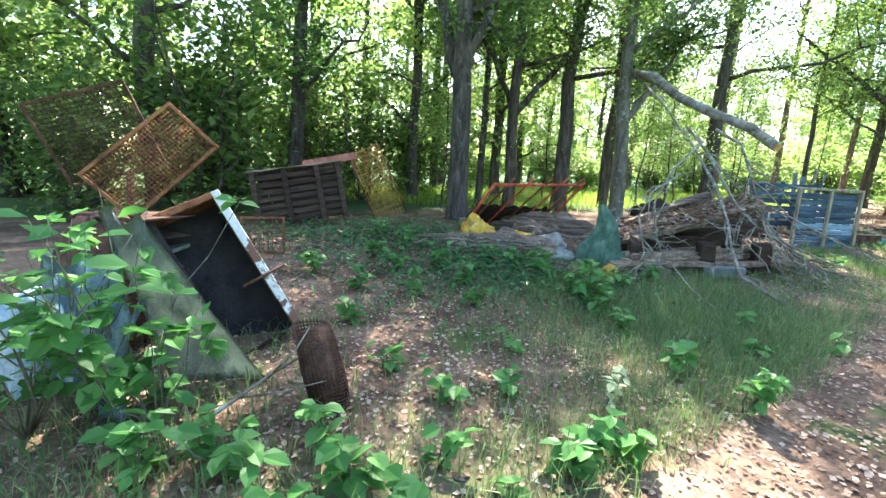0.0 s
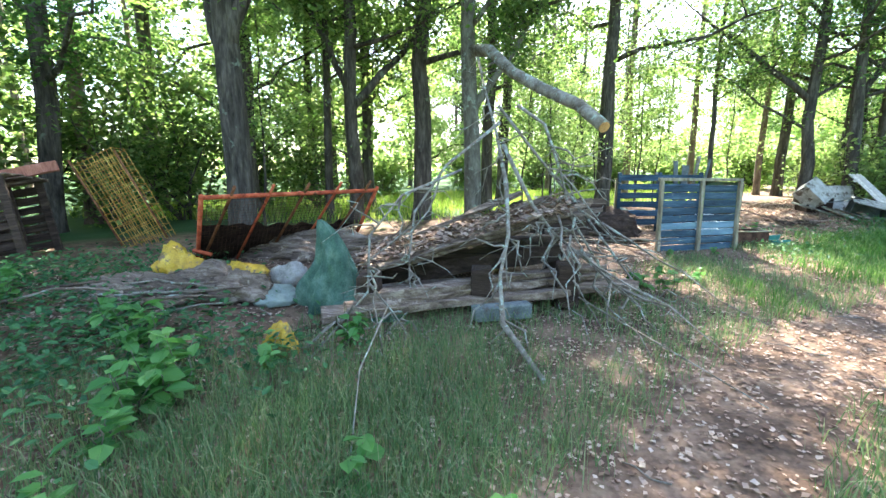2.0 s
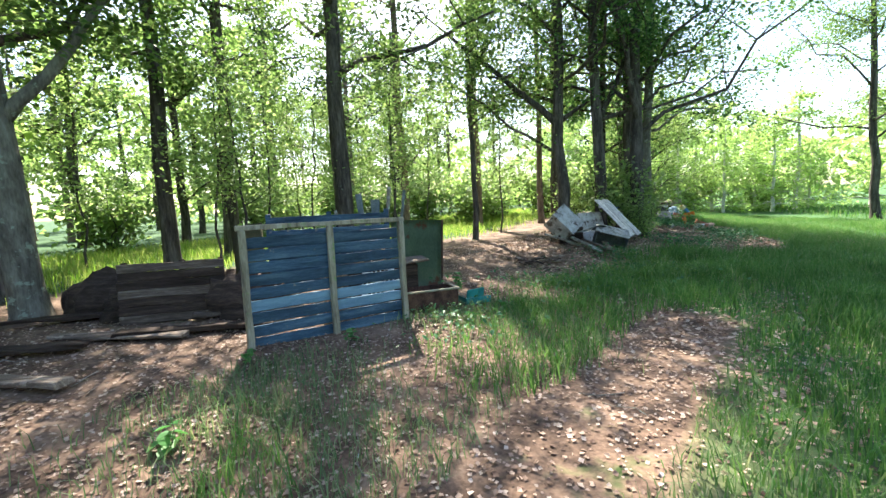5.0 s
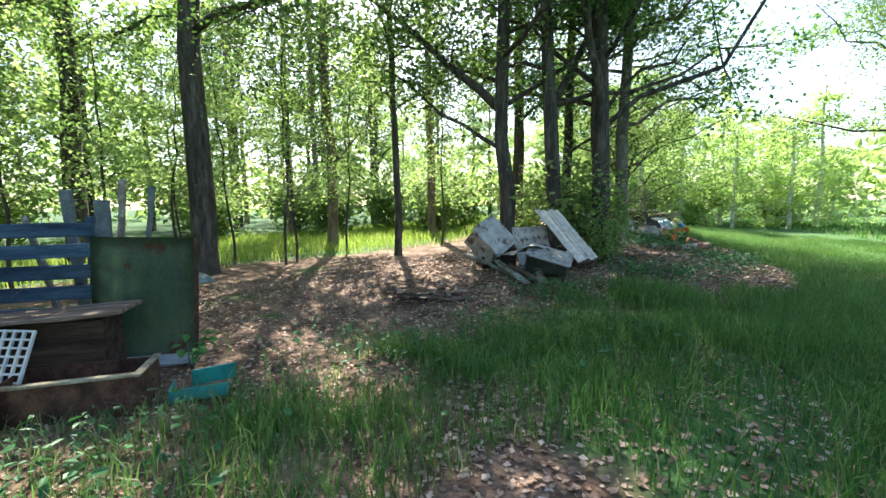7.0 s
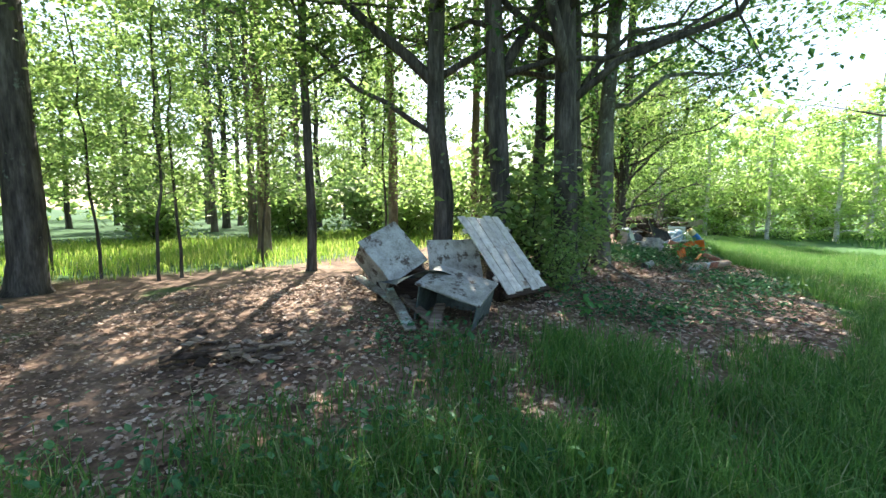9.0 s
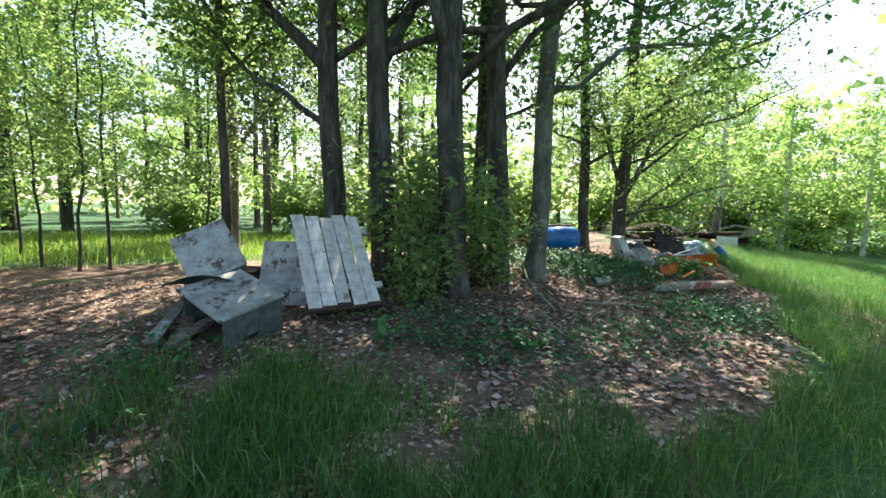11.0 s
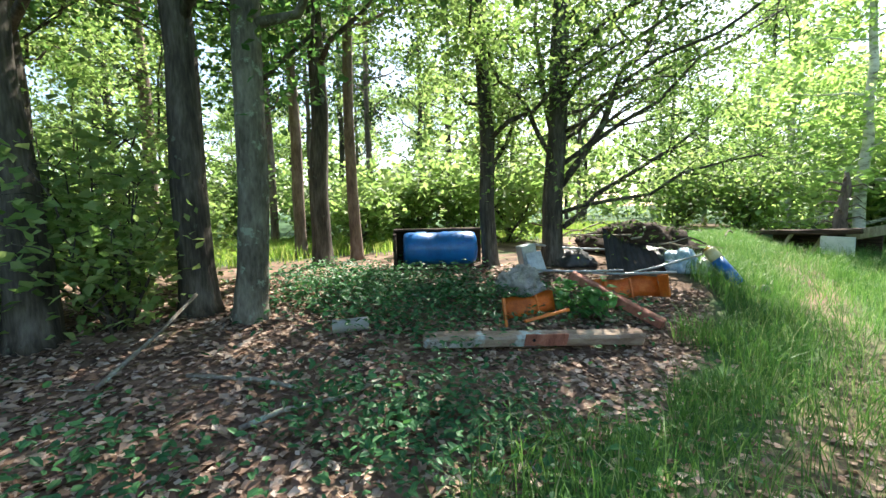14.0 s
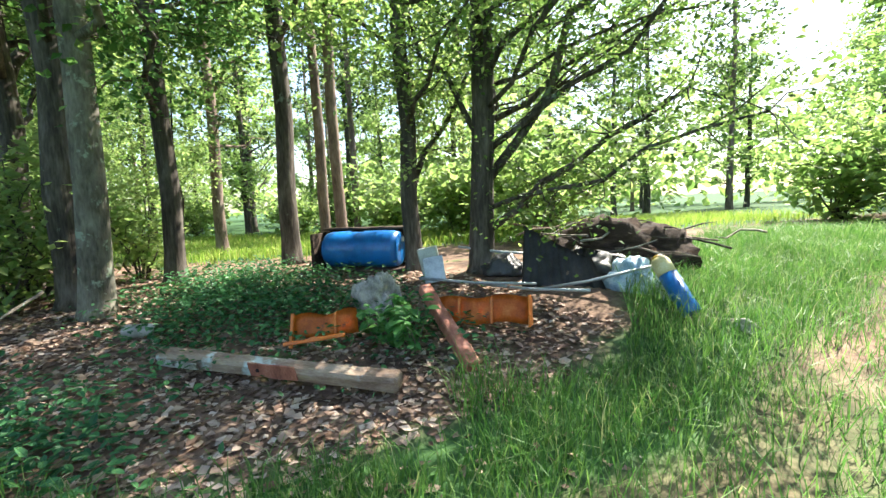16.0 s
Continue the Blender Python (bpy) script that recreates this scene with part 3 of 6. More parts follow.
# saplings at the meadow edge
for i, (x, y, h, l) in enumerate([(9.54, 13.5, 4.6, 0.03), (9.66, 13.95, 5.0, -0.03), (8.4, 13.8, 4.4, -0.06), (7.5, 13.2, 4.2, 0.05), (6.6, 12.6, 4.6, 0.02), (7.0, 14.5, 4.5, -0.05), (10.6, 15.2, 4.2, 0.04), (13.0, 15.5, 4.4, 0.03), (5.9, 11.2, 4.2, 0.05), (6.7, 10.6, 3.6, -0.04), (0.4, 7.4, 4.4, 0.03), (3.0, 11.9, 4.8, 0.02)]):
    tree(x, y, h, 0.028, "thin sapling with bright young leaves", (l, 0.02), limb_from=1.3, limbs=9, spread=0.85, leaves=1500, size=0.1, leaf=LEAF_LIGHT, seed=60 + i, name="sapling", bark=BARK)

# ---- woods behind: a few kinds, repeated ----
# the distant oaks get the pale leaf, with sunlight put into its colour
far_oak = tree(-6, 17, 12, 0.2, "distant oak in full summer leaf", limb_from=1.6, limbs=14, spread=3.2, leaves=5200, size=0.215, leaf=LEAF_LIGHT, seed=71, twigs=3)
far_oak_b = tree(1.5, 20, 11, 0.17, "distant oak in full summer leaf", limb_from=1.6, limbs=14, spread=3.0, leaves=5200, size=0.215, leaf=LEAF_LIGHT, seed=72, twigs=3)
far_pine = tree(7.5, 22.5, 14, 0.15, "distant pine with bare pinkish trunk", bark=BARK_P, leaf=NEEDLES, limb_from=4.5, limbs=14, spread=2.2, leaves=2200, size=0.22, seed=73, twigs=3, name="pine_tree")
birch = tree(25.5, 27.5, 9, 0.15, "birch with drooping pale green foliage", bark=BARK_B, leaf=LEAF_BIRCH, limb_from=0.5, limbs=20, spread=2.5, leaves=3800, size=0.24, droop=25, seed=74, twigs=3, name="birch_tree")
wood = random.Random(5)
placed = [(-6, 17), (1.5, 20), (7.5, 22.5), (25.5, 26.5)]


def plant(proto, x, y, lo=0.8, hi=1.2):
    placed.append((x, y))
    k = wood.uniform(lo, hi)
    return copy_thing(proto, Matrix.Translation((x, y, gz(x, y) - 0.06)) @ Matrix.Rotation(wood.uniform(0, 6.28), 4, "Z") @ Matrix.Diagonal((k, k, k, 1)))


tries = 0
while len(placed) < 72 and tries < 4000:
    tries += 1
    x, y = wood.uniform(-34, 46), wood.uniform(2, 52)
    s = float(side(x, y))
    if s < (19 if 2 < x < 24 else 11) or s > 40 or min(math.hypot(x - a, y - b) for a, b in placed) < 2.6 + 0.06 * s:
        continue
    if x > 21 and s < 13:
        continue
    plant(far_pine if wood.random() < 0.3 else wood.choice((far_oak, far_oak_b)), x, y)
for x, y in [(27.5, 30), (30, 26), (32, 31), (24.5, 31), (34, 25), (29, 35), (36, 33), (22, 33), (38, 24), (33, 37), (40, 30), (26.3, 32.5), (28.2, 27.8), (31.2, 28.4), (33.6, 27.6), (30.8, 32.6), (35.5, 29.6), (36.2, 26.2), (27, 36), (24, 35), (31.8, 24.4)]:
    plant(birch, x, y, 0.5, 0.85)
for x, y in [(44, 19), (36, 8), (42, 13), (36, 1), (26, -5), (18, -9), (10, -12), (0, -15), (-9, -12), (46, 26)]:
    plant(wood.choice((far_oak, far_oak_b)), x, y)


# ---- shrubs ----
def shrub(x, y, h, w, n, size, leaf, label, seed, low=0.1):
    rnd, rng = random.Random(seed), np.random.default_rng(seed)
    t = thing("shrub", Matrix.Translation((x, y, gz(x, y) - 0.03)), label, "shrub")
    b, tips = bmesh.new(), []
    for i in range(9):
        az = i * 2.4 + rnd.uniform(-0.4, 0.4)
        top = Vector((math.cos(az) * w * rnd.uniform(0.2, 0.9), math.sin(az) * w * rnd.uniform(0.2, 0.9), h * rnd.uniform(0.55, 1)))
        p = wiggle((rnd.uniform(-0.08, 0.08), rnd.uniform(-0.08, 0.08), 0), top, 5, 0.1 * h, rnd)
        tube(b, p, [0.016 * (1 - 0.15 * k) * h ** 0.5 for k in range(6)], 5)
        tips += [q for q in p[1:] if q.z > low * h]
        for _ in range(3):
            s0 = p[rnd.randint(2, 5)]
            q = s0 + Vector((rnd.uniform(-1, 1), rnd.uniform(-1, 1), rnd.uniform(-0.3, 0.6))) * w * 0.5
            tube(b, [s0, s0.lerp(q, 0.5) + Vector((0, 0, 0.04)), q], [0.008, 0.006, 0.003], 4)
            tips += [q, s0.lerp(q, 0.5)]
    part("woody_frame", b, BARK, t)
    c = np.array([tuple(q) for q in tips])
    pos = c[rng.choice(len(c), n)] + rng.normal(0, 1, (n, 3)) * np.array([0.24, 0.24, 0.17]) * w ** 0.5
    pos[:, 2] = np.maximum(pos[:, 2], 0.05)
    v, f = scatter_leaves(rng, pos, rng.uniform(0.6, 1.3, n) * size, 0.5, QUAD_SHAPE, QUAD_FACES)
    mesh_np("foliage", v, f, leaf).parent = t
    return t


# pale leaf colour makes these bushes look sunlit under the crowns
bush = shrub(15.55, 12.7, 1.8, 0.8, 1150, 0.125, LEAF_LIGHT, "leafy dark green bush among oak trunks", 81)
bush_b = shrub(-4.6, 5.2, 3.2, 1.3, 2400, 0.14, LEAF_OAK, "tall shaded bush at the wood's edge", 82)
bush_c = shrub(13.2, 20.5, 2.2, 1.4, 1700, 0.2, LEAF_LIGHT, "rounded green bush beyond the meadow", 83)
for x, y, k in [(15.5, 13.4, 1.2), (16.35, 13.2, 1.0), (15.75, 12.0, 0.55), (15.1, 14.6, 0.9)]:
    plant(bush, x, y, 0.9 * k, 1.05 * k)
for x, y, k in [(-3.6, 7.6, 1.2), (-6.2, 3.4, 1.2), (-7.4, 6.6, 1.4), (-2.2, 8.2, 1.1), (-5.4, 9.2, 1.4), (-1.4, 10.2, 1.1), (-8.5, 1.0, 1.3), (-9, 4, 1.4), (-4.2, 1.6, 0.8), (-6.5, -1.5, 1.2), (-2.4, 6.6, 0.8), (0.2, 10.6, 0.9), (-3.5, 3.4, 1.35), (-3.9, 4.7, 1.45)]:
    plant(bush_b, x, y, 0.9 * k, 1.1 * k)
for x, y, k in [(9, 23, 1.2), (5, 21, 1.1), (17, 22, 1.3), (11.5, 25, 1.3), (0, 18, 1.2), (-3, 15.5, 1.2), (15, 24, 1.4), (3.3, 24, 1.3), (7, 26, 1.5), (23.0, 28.5, 1.2), (29.6, 29.2, 1.3), (33, 33.5, 1.5), (21, 30, 1.4), (13.5, 22.8, 1.2), (-6, 12.5, 1.2), (34.5, 28, 1.5), (26.8, 29, 1.4)]:
    plant(bush_c, x, y, 0.9 * k, 1.1 * k)

# the far woods close the view all round
rng = np.random.default_rng(91)
n = 16000
ang, rad = rng.uniform(0, math.tau, n), rng.uniform(48, 62, n)
fx, fy = 12 + rad * np.cos(ang), 10 + rad * np.sin(ang)
top = 9 + 4 * np.sin(ang * 9) + 2.5 * np.sin(ang * 23 + 1)
fz = rng.uniform(0, 1, n) ** 0.8 * top * rng.uniform(0.7, 1.1, n)
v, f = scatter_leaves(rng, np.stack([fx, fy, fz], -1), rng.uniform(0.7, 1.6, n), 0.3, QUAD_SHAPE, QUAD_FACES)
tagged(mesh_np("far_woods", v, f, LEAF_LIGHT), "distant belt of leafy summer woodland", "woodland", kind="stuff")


# ---- ground cover ----
def patchy(x, y, scale, off=0.0):
    return np.array([noise.noise((a * scale + off, b * scale, off)) for a, b in zip(x, y)])


def blades(name, x, y, hgt, wid, mat, label, seed, bend=0.5):
    rng = np.random.default_rng(seed)
    n = len(x)
    az, tw = rng.uniform(0, math.tau, n), rng.uniform(0, math.tau, n)
    b = rng.uniform(0.1, 1, n) * bend * hgt
    base = np.stack([x, y, ground_z(x, y) - 0.01], -1)
    dirn = np.stack([np.cos(az), np.sin(az), 0 * az], -1)
    wv = np.stack([np.cos(tw), np.sin(tw), 0 * tw], -1) * wid[:, None] / 2
    up = np.array([0, 0, 1.0])
    mid = base + up * (hgt * 0.6)[:, None] + dirn * (b * 0.3)[:, None]
    tip = base + up * (hgt * (1 - 0.25 * b / hgt))[:, None] + dirn * b[:, None]
    v = np.stack([base - wv, base + wv, mid + wv * 0.8, mid - wv * 0.8, tip + wv * 0.1, tip - wv * 0.1], 1)
    k = (np.arange(n) * 6)[:, None]
    f = np.stack([k + [0, 1, 2, 3], k + [3, 2, 4, 5]], 1).reshape(-1, 4)
    return tagged(mesh_np(name, v.reshape(-1, 3), f, mat), label, "grass", kind="stuff")


def region(rng, n, x0, x1, y0, y1, s0, s1):
    x, y = rng.uniform(x0, x1, n), rng.uniform(y0, y1, n)
    s = side(x, y)
    k = (s > s0) & (s < s1)
    return x[k], y[k], s[k]


rng = np.random.default_rng(101)
# thin grass over the track and the first clearing
x, y, s = region(rng, 165000, 0, 11.5, -5, 7.5, -2.6, 3.6)
k = patchy(x, y, 0.55, 3) + 0.25 * np.sin(s * 1.1 + 0.6) - 1.1 * trodden(x, y, FIRST_WAY) > rng.uniform(-0.5, 0.5, len(x))
x, y = x[k], y[k]
blades("thin_grass", x, y, rng.uniform(0.05, 0.2, len(x)), rng.uniform(0.004, 0.009, len(x)), GRASS_DRY, "thin grey-green grass among dead leaves", 1, 0.9)
# a softer, denser sward beside the dead branches
x, y = rng.normal(4.9, 1.35, 34000), rng.normal(0.75, 1.3, 34000)
k = (patchy(x, y, 0.7, 13) > rng.uniform(-0.7, 0.35, len(x))) & (y < 0.55 * x - 0.2) & (trodden(x, y, FIRST_WAY) < rng.uniform(0.1, 0.9, len(x)))
x, y = x[k], y[k]
blades("fine_grass", x, y, rng.uniform(0.08, 0.24, len(x)), rng.uniform(0.003, 0.007, len(x)), GRASS_DRY, "fine blue-green grass beside the dead branches", 6, 0.9)
# tufts along the shaded track
x, y, s = region(rng, 165000, 8.3, 17.6, 1, 11, -3.4, 3.0)
k = (patchy(x, y, 0.6, 9) + 0.5 * step(1.8, -1.0, s) - 0.2 - trodden(x, y, FIRST_WAY) > rng.uniform(-0.35, 0.5, len(x)))
x, y = x[k], y[k]
blades("track_grass", x, y, rng.uniform(0.08, 0.3, len(x)) * (0.8 + 0.6 * patchy(x, y, 0.9, 5)), rng.uniform(0.006, 0.012, len(x)), GRASS, "green grass tufts along the shaded track", 2, 0.8)
# shaded tufts at the foot of the leaf bank
p = [rng.normal(c, w, (m, 2)) for c, w, m in (((14.7, 8.6), (0.9, 0.32), 9000), ((16.2, 9.2), (0.7, 0.45), 9000), ((12.9, 8.0), (0.7, 0.3), 5000), ((15.0, 9.9), (0.5, 0.3), 3500), ((11.4, 7.0), (0.4, 0.3), 2500))]
x, y = np.concatenate(p).T
k = patchy(x, y, 1.6, 41) > rng.uniform(-0.5, 0.3, len(x))
x, y = x[k], y[k]
blades("bank_grass", x, y, rng.uniform(0.1, 0.32, len(x)), rng.uniform(0.005, 0.011, len(x)), GRASS, "tufts of green grass at the foot of the leaf bank", 7, 0.9)
# tall lush grass where the track opens out
x, y, s = region(rng, 360000, 15.0, 27.5, 5.5, 25, -2.8, 7.0)
edge = np.interp(y, [5, 7, 9, 11.4, 13.4, 15, 16, 17.5, 20, 27], [1.5, 1.5, 1.3, 1.25, 1.7, 2.2, 2.6, 3.3, 6.0, 8.0])
wheel = np.exp(-((s + 0.9) / 0.35) ** 2) + np.exp(-((s - 0.35) / 0.3) ** 2) * 0.6
k = (s < edge + 0.4 * patchy(x, y, 1.1, 21)) & (rng.uniform(0, 1, len(x)) < (1 - 0.85 * wheel) * (1 - 0.68 * trodden(x, y, LAST_WAY))) & (patchy(x, y, 1.3, 51) > rng.uniform(-1.0, 0.1, len(x)))
x, y, s = x[k], y[k], s[k]
hg = rng.uniform(0.1, 0.4, len(x)) * (0.7 + 0.5 * step(0.2, 1.6, s)) * (0.8 + 0.5 * patchy(x, y, 0.8, 2))
blades("tall_grass", x, y, np.maximum(hg, 0.06), rng.uniform(0.004, 0.009, len(x)), GRASS, "lush tall meadow grass leaning over", 3, 1.15)
# the sunny meadow behind the trees and the open ground across the track
x, y, s = region(rng, 120000, -6, 28, 8, 32, 8.2, 18)
k = rng.uniform(0, 1, len(x)) < step(8.2, 11.0, s)
x, y = x[k], y[k]
blades("sunlit_meadow_grass", x, y, rng.uniform(0.12, 0.36, len(x)), rng.uniform(0.011, 0.022, len(x)), GRASS_SUN, "sunlit meadow grass between the trees", 4, 0.7)
x, y, s = region(rng, 28000, 8, 40, -4, 30, -12, -3.0)
blades("verge_grass", x, y, rng.uniform(0.12, 0.35, len(x)), rng.uniform(0.02, 0.04, len(x)), GRASS, "open grass beyond the track", 5, 0.7)

# fallen oak leaves
x, y, s = region(rng, 375000, -1, 22, -5, 17.5, -1.6, 7.0)
edge = np.interp(y, [5, 7, 9, 11.4, 13.4, 15, 16, 17.5, 20, 27], [1.5, 1.5, 1.3, 1.25, 1.7, 2.2, 2.6, 3.3, 6.0, 8.0])
dens = 0.35 + 0.75 * step(0.2, 2.2, s) - 0.5 * step(5.5, 8.5, s)
dens = np.where((x > 15.5) & (s < edge), 0.15, dens)
dens = np.where(x < 6.5, dens * 0.8, dens)
k = dens + 0.5 * patchy(x, y, 0.45, 31) + 0.38 * trodden(x, y, FIRST_WAY) > rng.uniform(0, 1.0, len(x))
x, y = x[k], y[k]
pos = np.stack([x, y, ground_z(x, y) + rng.uniform(0.001, 0.014, len(x))], -1)
v, f = scatter_leaves(rng, pos, rng.uniform(0.026, 0.07, len(x)) * np.where(x < 12, 0.68, np.where(x > 16.5, 1.35, 1.0)), 0.95, QUAD_SHAPE * np.array([1.25, 1, 1.0]), QUAD_FACES)
tagged(mesh_np("fallen_leaves", v, f, LITTER), "pale brown fallen oak leaves lying thick", "leaves", kind="stuff")

# low herbs and ivy in patches: centre, spread, leaves
herb_v, herb_f, count = [], [], 0
for cx, cy, w, d, m in [(18.2, 15.6, 0.95, 0.55, 2600), (17.2, 15.4, 0.8, 0.6, 1500), (17.6, 14.7, 0.5, 0.35, 700), (19.3, 13.3, 0.5, 0.3, 1000), (17.4, 11.5, 0.6, 0.3, 450), (18.3, 12.2, 0.5, 0.25, 420), (16.4, 11.2, 0.4, 0.3, 420), (1.6, 1.4, 0.8, 0.9, 1800), (0.9, 3.2, 0.7, 0.7, 1000), (2.6, 1.2, 0.5, 0.5, 700), (13.6, 8.6, 0.8, 0.4, 500), (12.0, 8.2, 0.7, 0.4, 400), (19.8, 13.8, 0.5, 0.3, 700), (10.2, 6.6, 0.4, 0.3, 250), (16.0, 11.6, 0.4, 0.4, 350), (20.0, 16.3, 0.35, 0.3, 450), (13.9, 10.1, 0.35, 0.3, 300), (3.9, 1.6, 0.4, 0.3, 250), (18.6, 14.5, 0.4, 0.2, 350), (-0.6, 1.8, 0.8, 0.8, 900), (0.6, 2.4, 0.6, 0.5, 900), (2.9, 1.5, 0.5, 0.4, 700), (17.9, 15.2, 0.6, 0.35, 1200), (18.9, 15.8, 0.5, 0.3, 700)]:
    p = np.stack([rng.normal(cx, w, m), rng.normal(cy, d, m), np.zeros(m)], -1)
    p[:, 2] = ground_z(p[:, 0], p[:, 1]) + rng.uniform(0.03, 0.2, m)
    v, f = scatter_leaves(rng, p, rng.uniform(0.03, 0.085, m), 0.7)
    herb_v.append(v)
    herb_f.append(f + count)
    count += len(v)
tagged(mesh_np("ground_ivy", np.concatenate(herb_v), np.concatenate(herb_f), LEAF_HERB), "dark green ivy and bramble carpeting the floor", "undergrowth", kind="stuff")
# twigs strewn about
tw = bmesh.new()
rnd = random.Random(8)
for i in range(260):
    x, y = rnd.uniform(0, 22), rnd.uniform(-3, 18)
    s = float(side(x, y))
    if not 0.3 < s < 6:
        continue
    a, l = rnd.uniform(0, 6.28), rnd.uniform(0.12, 0.5)
    p, q = Vector((x, y, gz(x, y) + 0.015)), Vector((x + l * math.cos(a), y + l * math.sin(a), gz(x + l * math.cos(a), y + l * math.sin(a)) + 0.02))
    tube(tw, wiggle(p, q, 3, 0.03, rnd), [0.006, 0.005, 0.004, 0.003], 4)
tagged(part("twigs", tw, DEAD), "small dry twigs scattered on the leaf litter", "twigs", kind="stuff")


# ---- broad-leaved young plants ----
def young_plant(x, y, h, n, size, seed, leaf=None, label="bright green broad-leaved seedling in dead leaves", spread=0.5):
    rnd, rng = random.Random(seed), np.random.default_rng(seed)
    t = thing("young_plant", Matrix.Translation((x, y, gz(x, y) - 0.01)), label, "plant", "young plants")
    b, spots = bmesh.new(), []
    for i in range(max(2, n // 9)):
        top = Vector((rnd.uniform(-1, 1) * h * spread, rnd.uniform(-1, 1) * h * spread, h * rnd.uniform(0.6, 1)))
        p = wiggle((0, 0, 0), top, 4, 0.06 * h, rnd)
        tube(b, p, [0.006, 0.005, 0.004, 0.003, 0.002], 5)
        spots += [p[1].lerp(p[4], rnd.random()) for _ in range(7)] + [p[4]]
    part("stem", b, BARK_L, t)
    c = np.array([tuple(rnd.choice(spots)) for _ in range(n)])
    v, f = scatter_leaves(rng, c + rng.normal(0, 0.015, c.shape), rng.uniform(0.6, 1.25, n) * size, 0.8, np.array([(0, 0, 0), (0.36, 0.35, 0.09), (0.3, 0.7, 0.07), (0, 1.05, -0.1), (-0.3, 0.7, 0.07), (-0.36, 0.35, 0.09)]), LEAF_FACES, tip=-0.15)
    mesh_np("foliage", v, f, leaf or LEAF_PLANT).parent = t
    return t


for i, (x, y, h, n, sz) in enumerate([(3.3, -1.85, 0.34, 40, 0.12), (3.55, -1.7, 0.28, 26, 0.12), (4.4, -1.0, 0.36, 60, 0.085), (2.4, -2.3, 0.26, 30, 0.12), (2.15, -2.05, 0.22, 20, 0.11), (2.6, -1.45, 0.24, 24, 0.1), (3.6, 0.75, 0.42, 60, 0.11), (3.75, 0.5, 0.3, 36, 0.11), (7.43, 3.8, 0.36, 36, 0.1), (7.2, 4.1, 0.3, 26, 0.11), (4.85, -0.05, 0.22, 10, 0.14), (2.9, -0.6, 0.2, 14, 0.11), (1.9, 0.2, 0.3, 40, 0.1), (4.0, 1.5, 0.3, 30, 0.1), (20.2, 16.0, 0.46, 80, 0.11), (20.0, 15.9, 0.4, 60, 0.1), (19.85, 16.15, 0.42, 60, 0.1), (19.7, 15.9, 0.3, 40, 0.09), (16.9, 11.4, 0.22, 22, 0.1), (15.7, 10.9, 0.3, 36, 0.09), (8.1, 5.8, 0.16, 20, 0.07), (8.9, 6.3, 0.15, 14, 0.07), (10.2, 7.9, 0.35, 36, 0.08), (10.7, 7.0, 0.2, 8, 0.1), (2.7, -2.0, 0.2, 16, 0.1), (3.05, -2.05, 0.18, 14, 0.1), (3.2, 1.35, 0.4, 60, 0.12), (2.85, 1.6, 0.34, 50, 0.11), (3.45, 1.1, 0.36, 46, 0.12), (2.4, 1.8, 0.3, 40, 0.1), (1.2, 1.9, 0.34, 50, 0.09), (0.6, 2.4, 0.36, 50, 0.09), (1.6, -0.6, 0.26, 30, 0.1), (2.1, -1.2, 0.22, 20, 0.1), (5.6, 0.4, 0.22, 14, 0.12), (8.0, 4.6, 0.2, 16, 0.09), (1.9, 1.2, 0.34, 60, 0.1), (1.45, 0.9, 0.3, 50, 0.1), (1.0, 1.3, 0.34, 56, 0.095), (2.3, 0.8, 0.28, 40, 0.11), (0.7, 0.4, 0.3, 44, 0.1), (1.3, 0.1, 0.24, 36, 0.1), (2.55, 0.2, 0.24, 30, 0.11), (3.9, 0.1, 0.24, 24, 0.1), (3.0, -1.2, 0.22, 26, 0.1), (4.1, -0.5, 0.24, 24, 0.11), (5.0, 0.6, 0.2, 20, 0.1), (3.7, 1.0, 0.46, 70, 0.12), (4.4, 1.9, 0.3, 40, 0.1), (2.75, -2.5, 0.3, 44, 0.12), (2.2, -2.6, 0.3, 40, 0.11), (1.75, -2.35, 0.34, 46, 0.11), (1.5, -2.5, 0.3, 40, 0.1)]):
    young_plant(x, y, h, n, sz, 300 + i)
elder = young_plant(0.95, -2.15, 1.3, 160, 0.125, 340, label="leafy green sapling growing over the scrap metal", spread=0.42)
young_plant(0.72, -2.42, 1.15, 130, 0.12, 341, label="leafy green sapling growing over the scrap metal", spread=0.45)
young_plant(1.3, -2.2, 0.8, 90, 0.11, 342, label="leafy green sapling growing over the scrap metal", spread=0.4)
seed_head = young_plant(3.55, -1.2, 0.3, 30, 0.06, 345, MINT, "pale grey-green plant with seed heads", 0.35)

# ---- scrap, in the order in which it is passed ----
def sheet(bm, w, h, nx, ny, fn, thick=0.004):
    """A thin bent sheet: fn(u, v) gives the offset from its plane at u, v in 0..1."""
    vs = [[bm.verts.new((u / nx * w, 0, v / ny * h)) for u in range(nx + 1)] for v in range(ny + 1)]
    for v in range(ny + 1):
        for u in range(nx + 1):
            vs[v][u].co += Vector(fn(u / nx, v / ny))
    for v in range(ny):
        for u in range(nx):
            bm.faces.new((vs[v][u], vs[v][u + 1], vs[v + 1][u + 1], vs[v + 1][u])).smooth = True
    bmesh.ops.solidify(bm, geom=bm.faces[:], thickness=thick)
    return bm


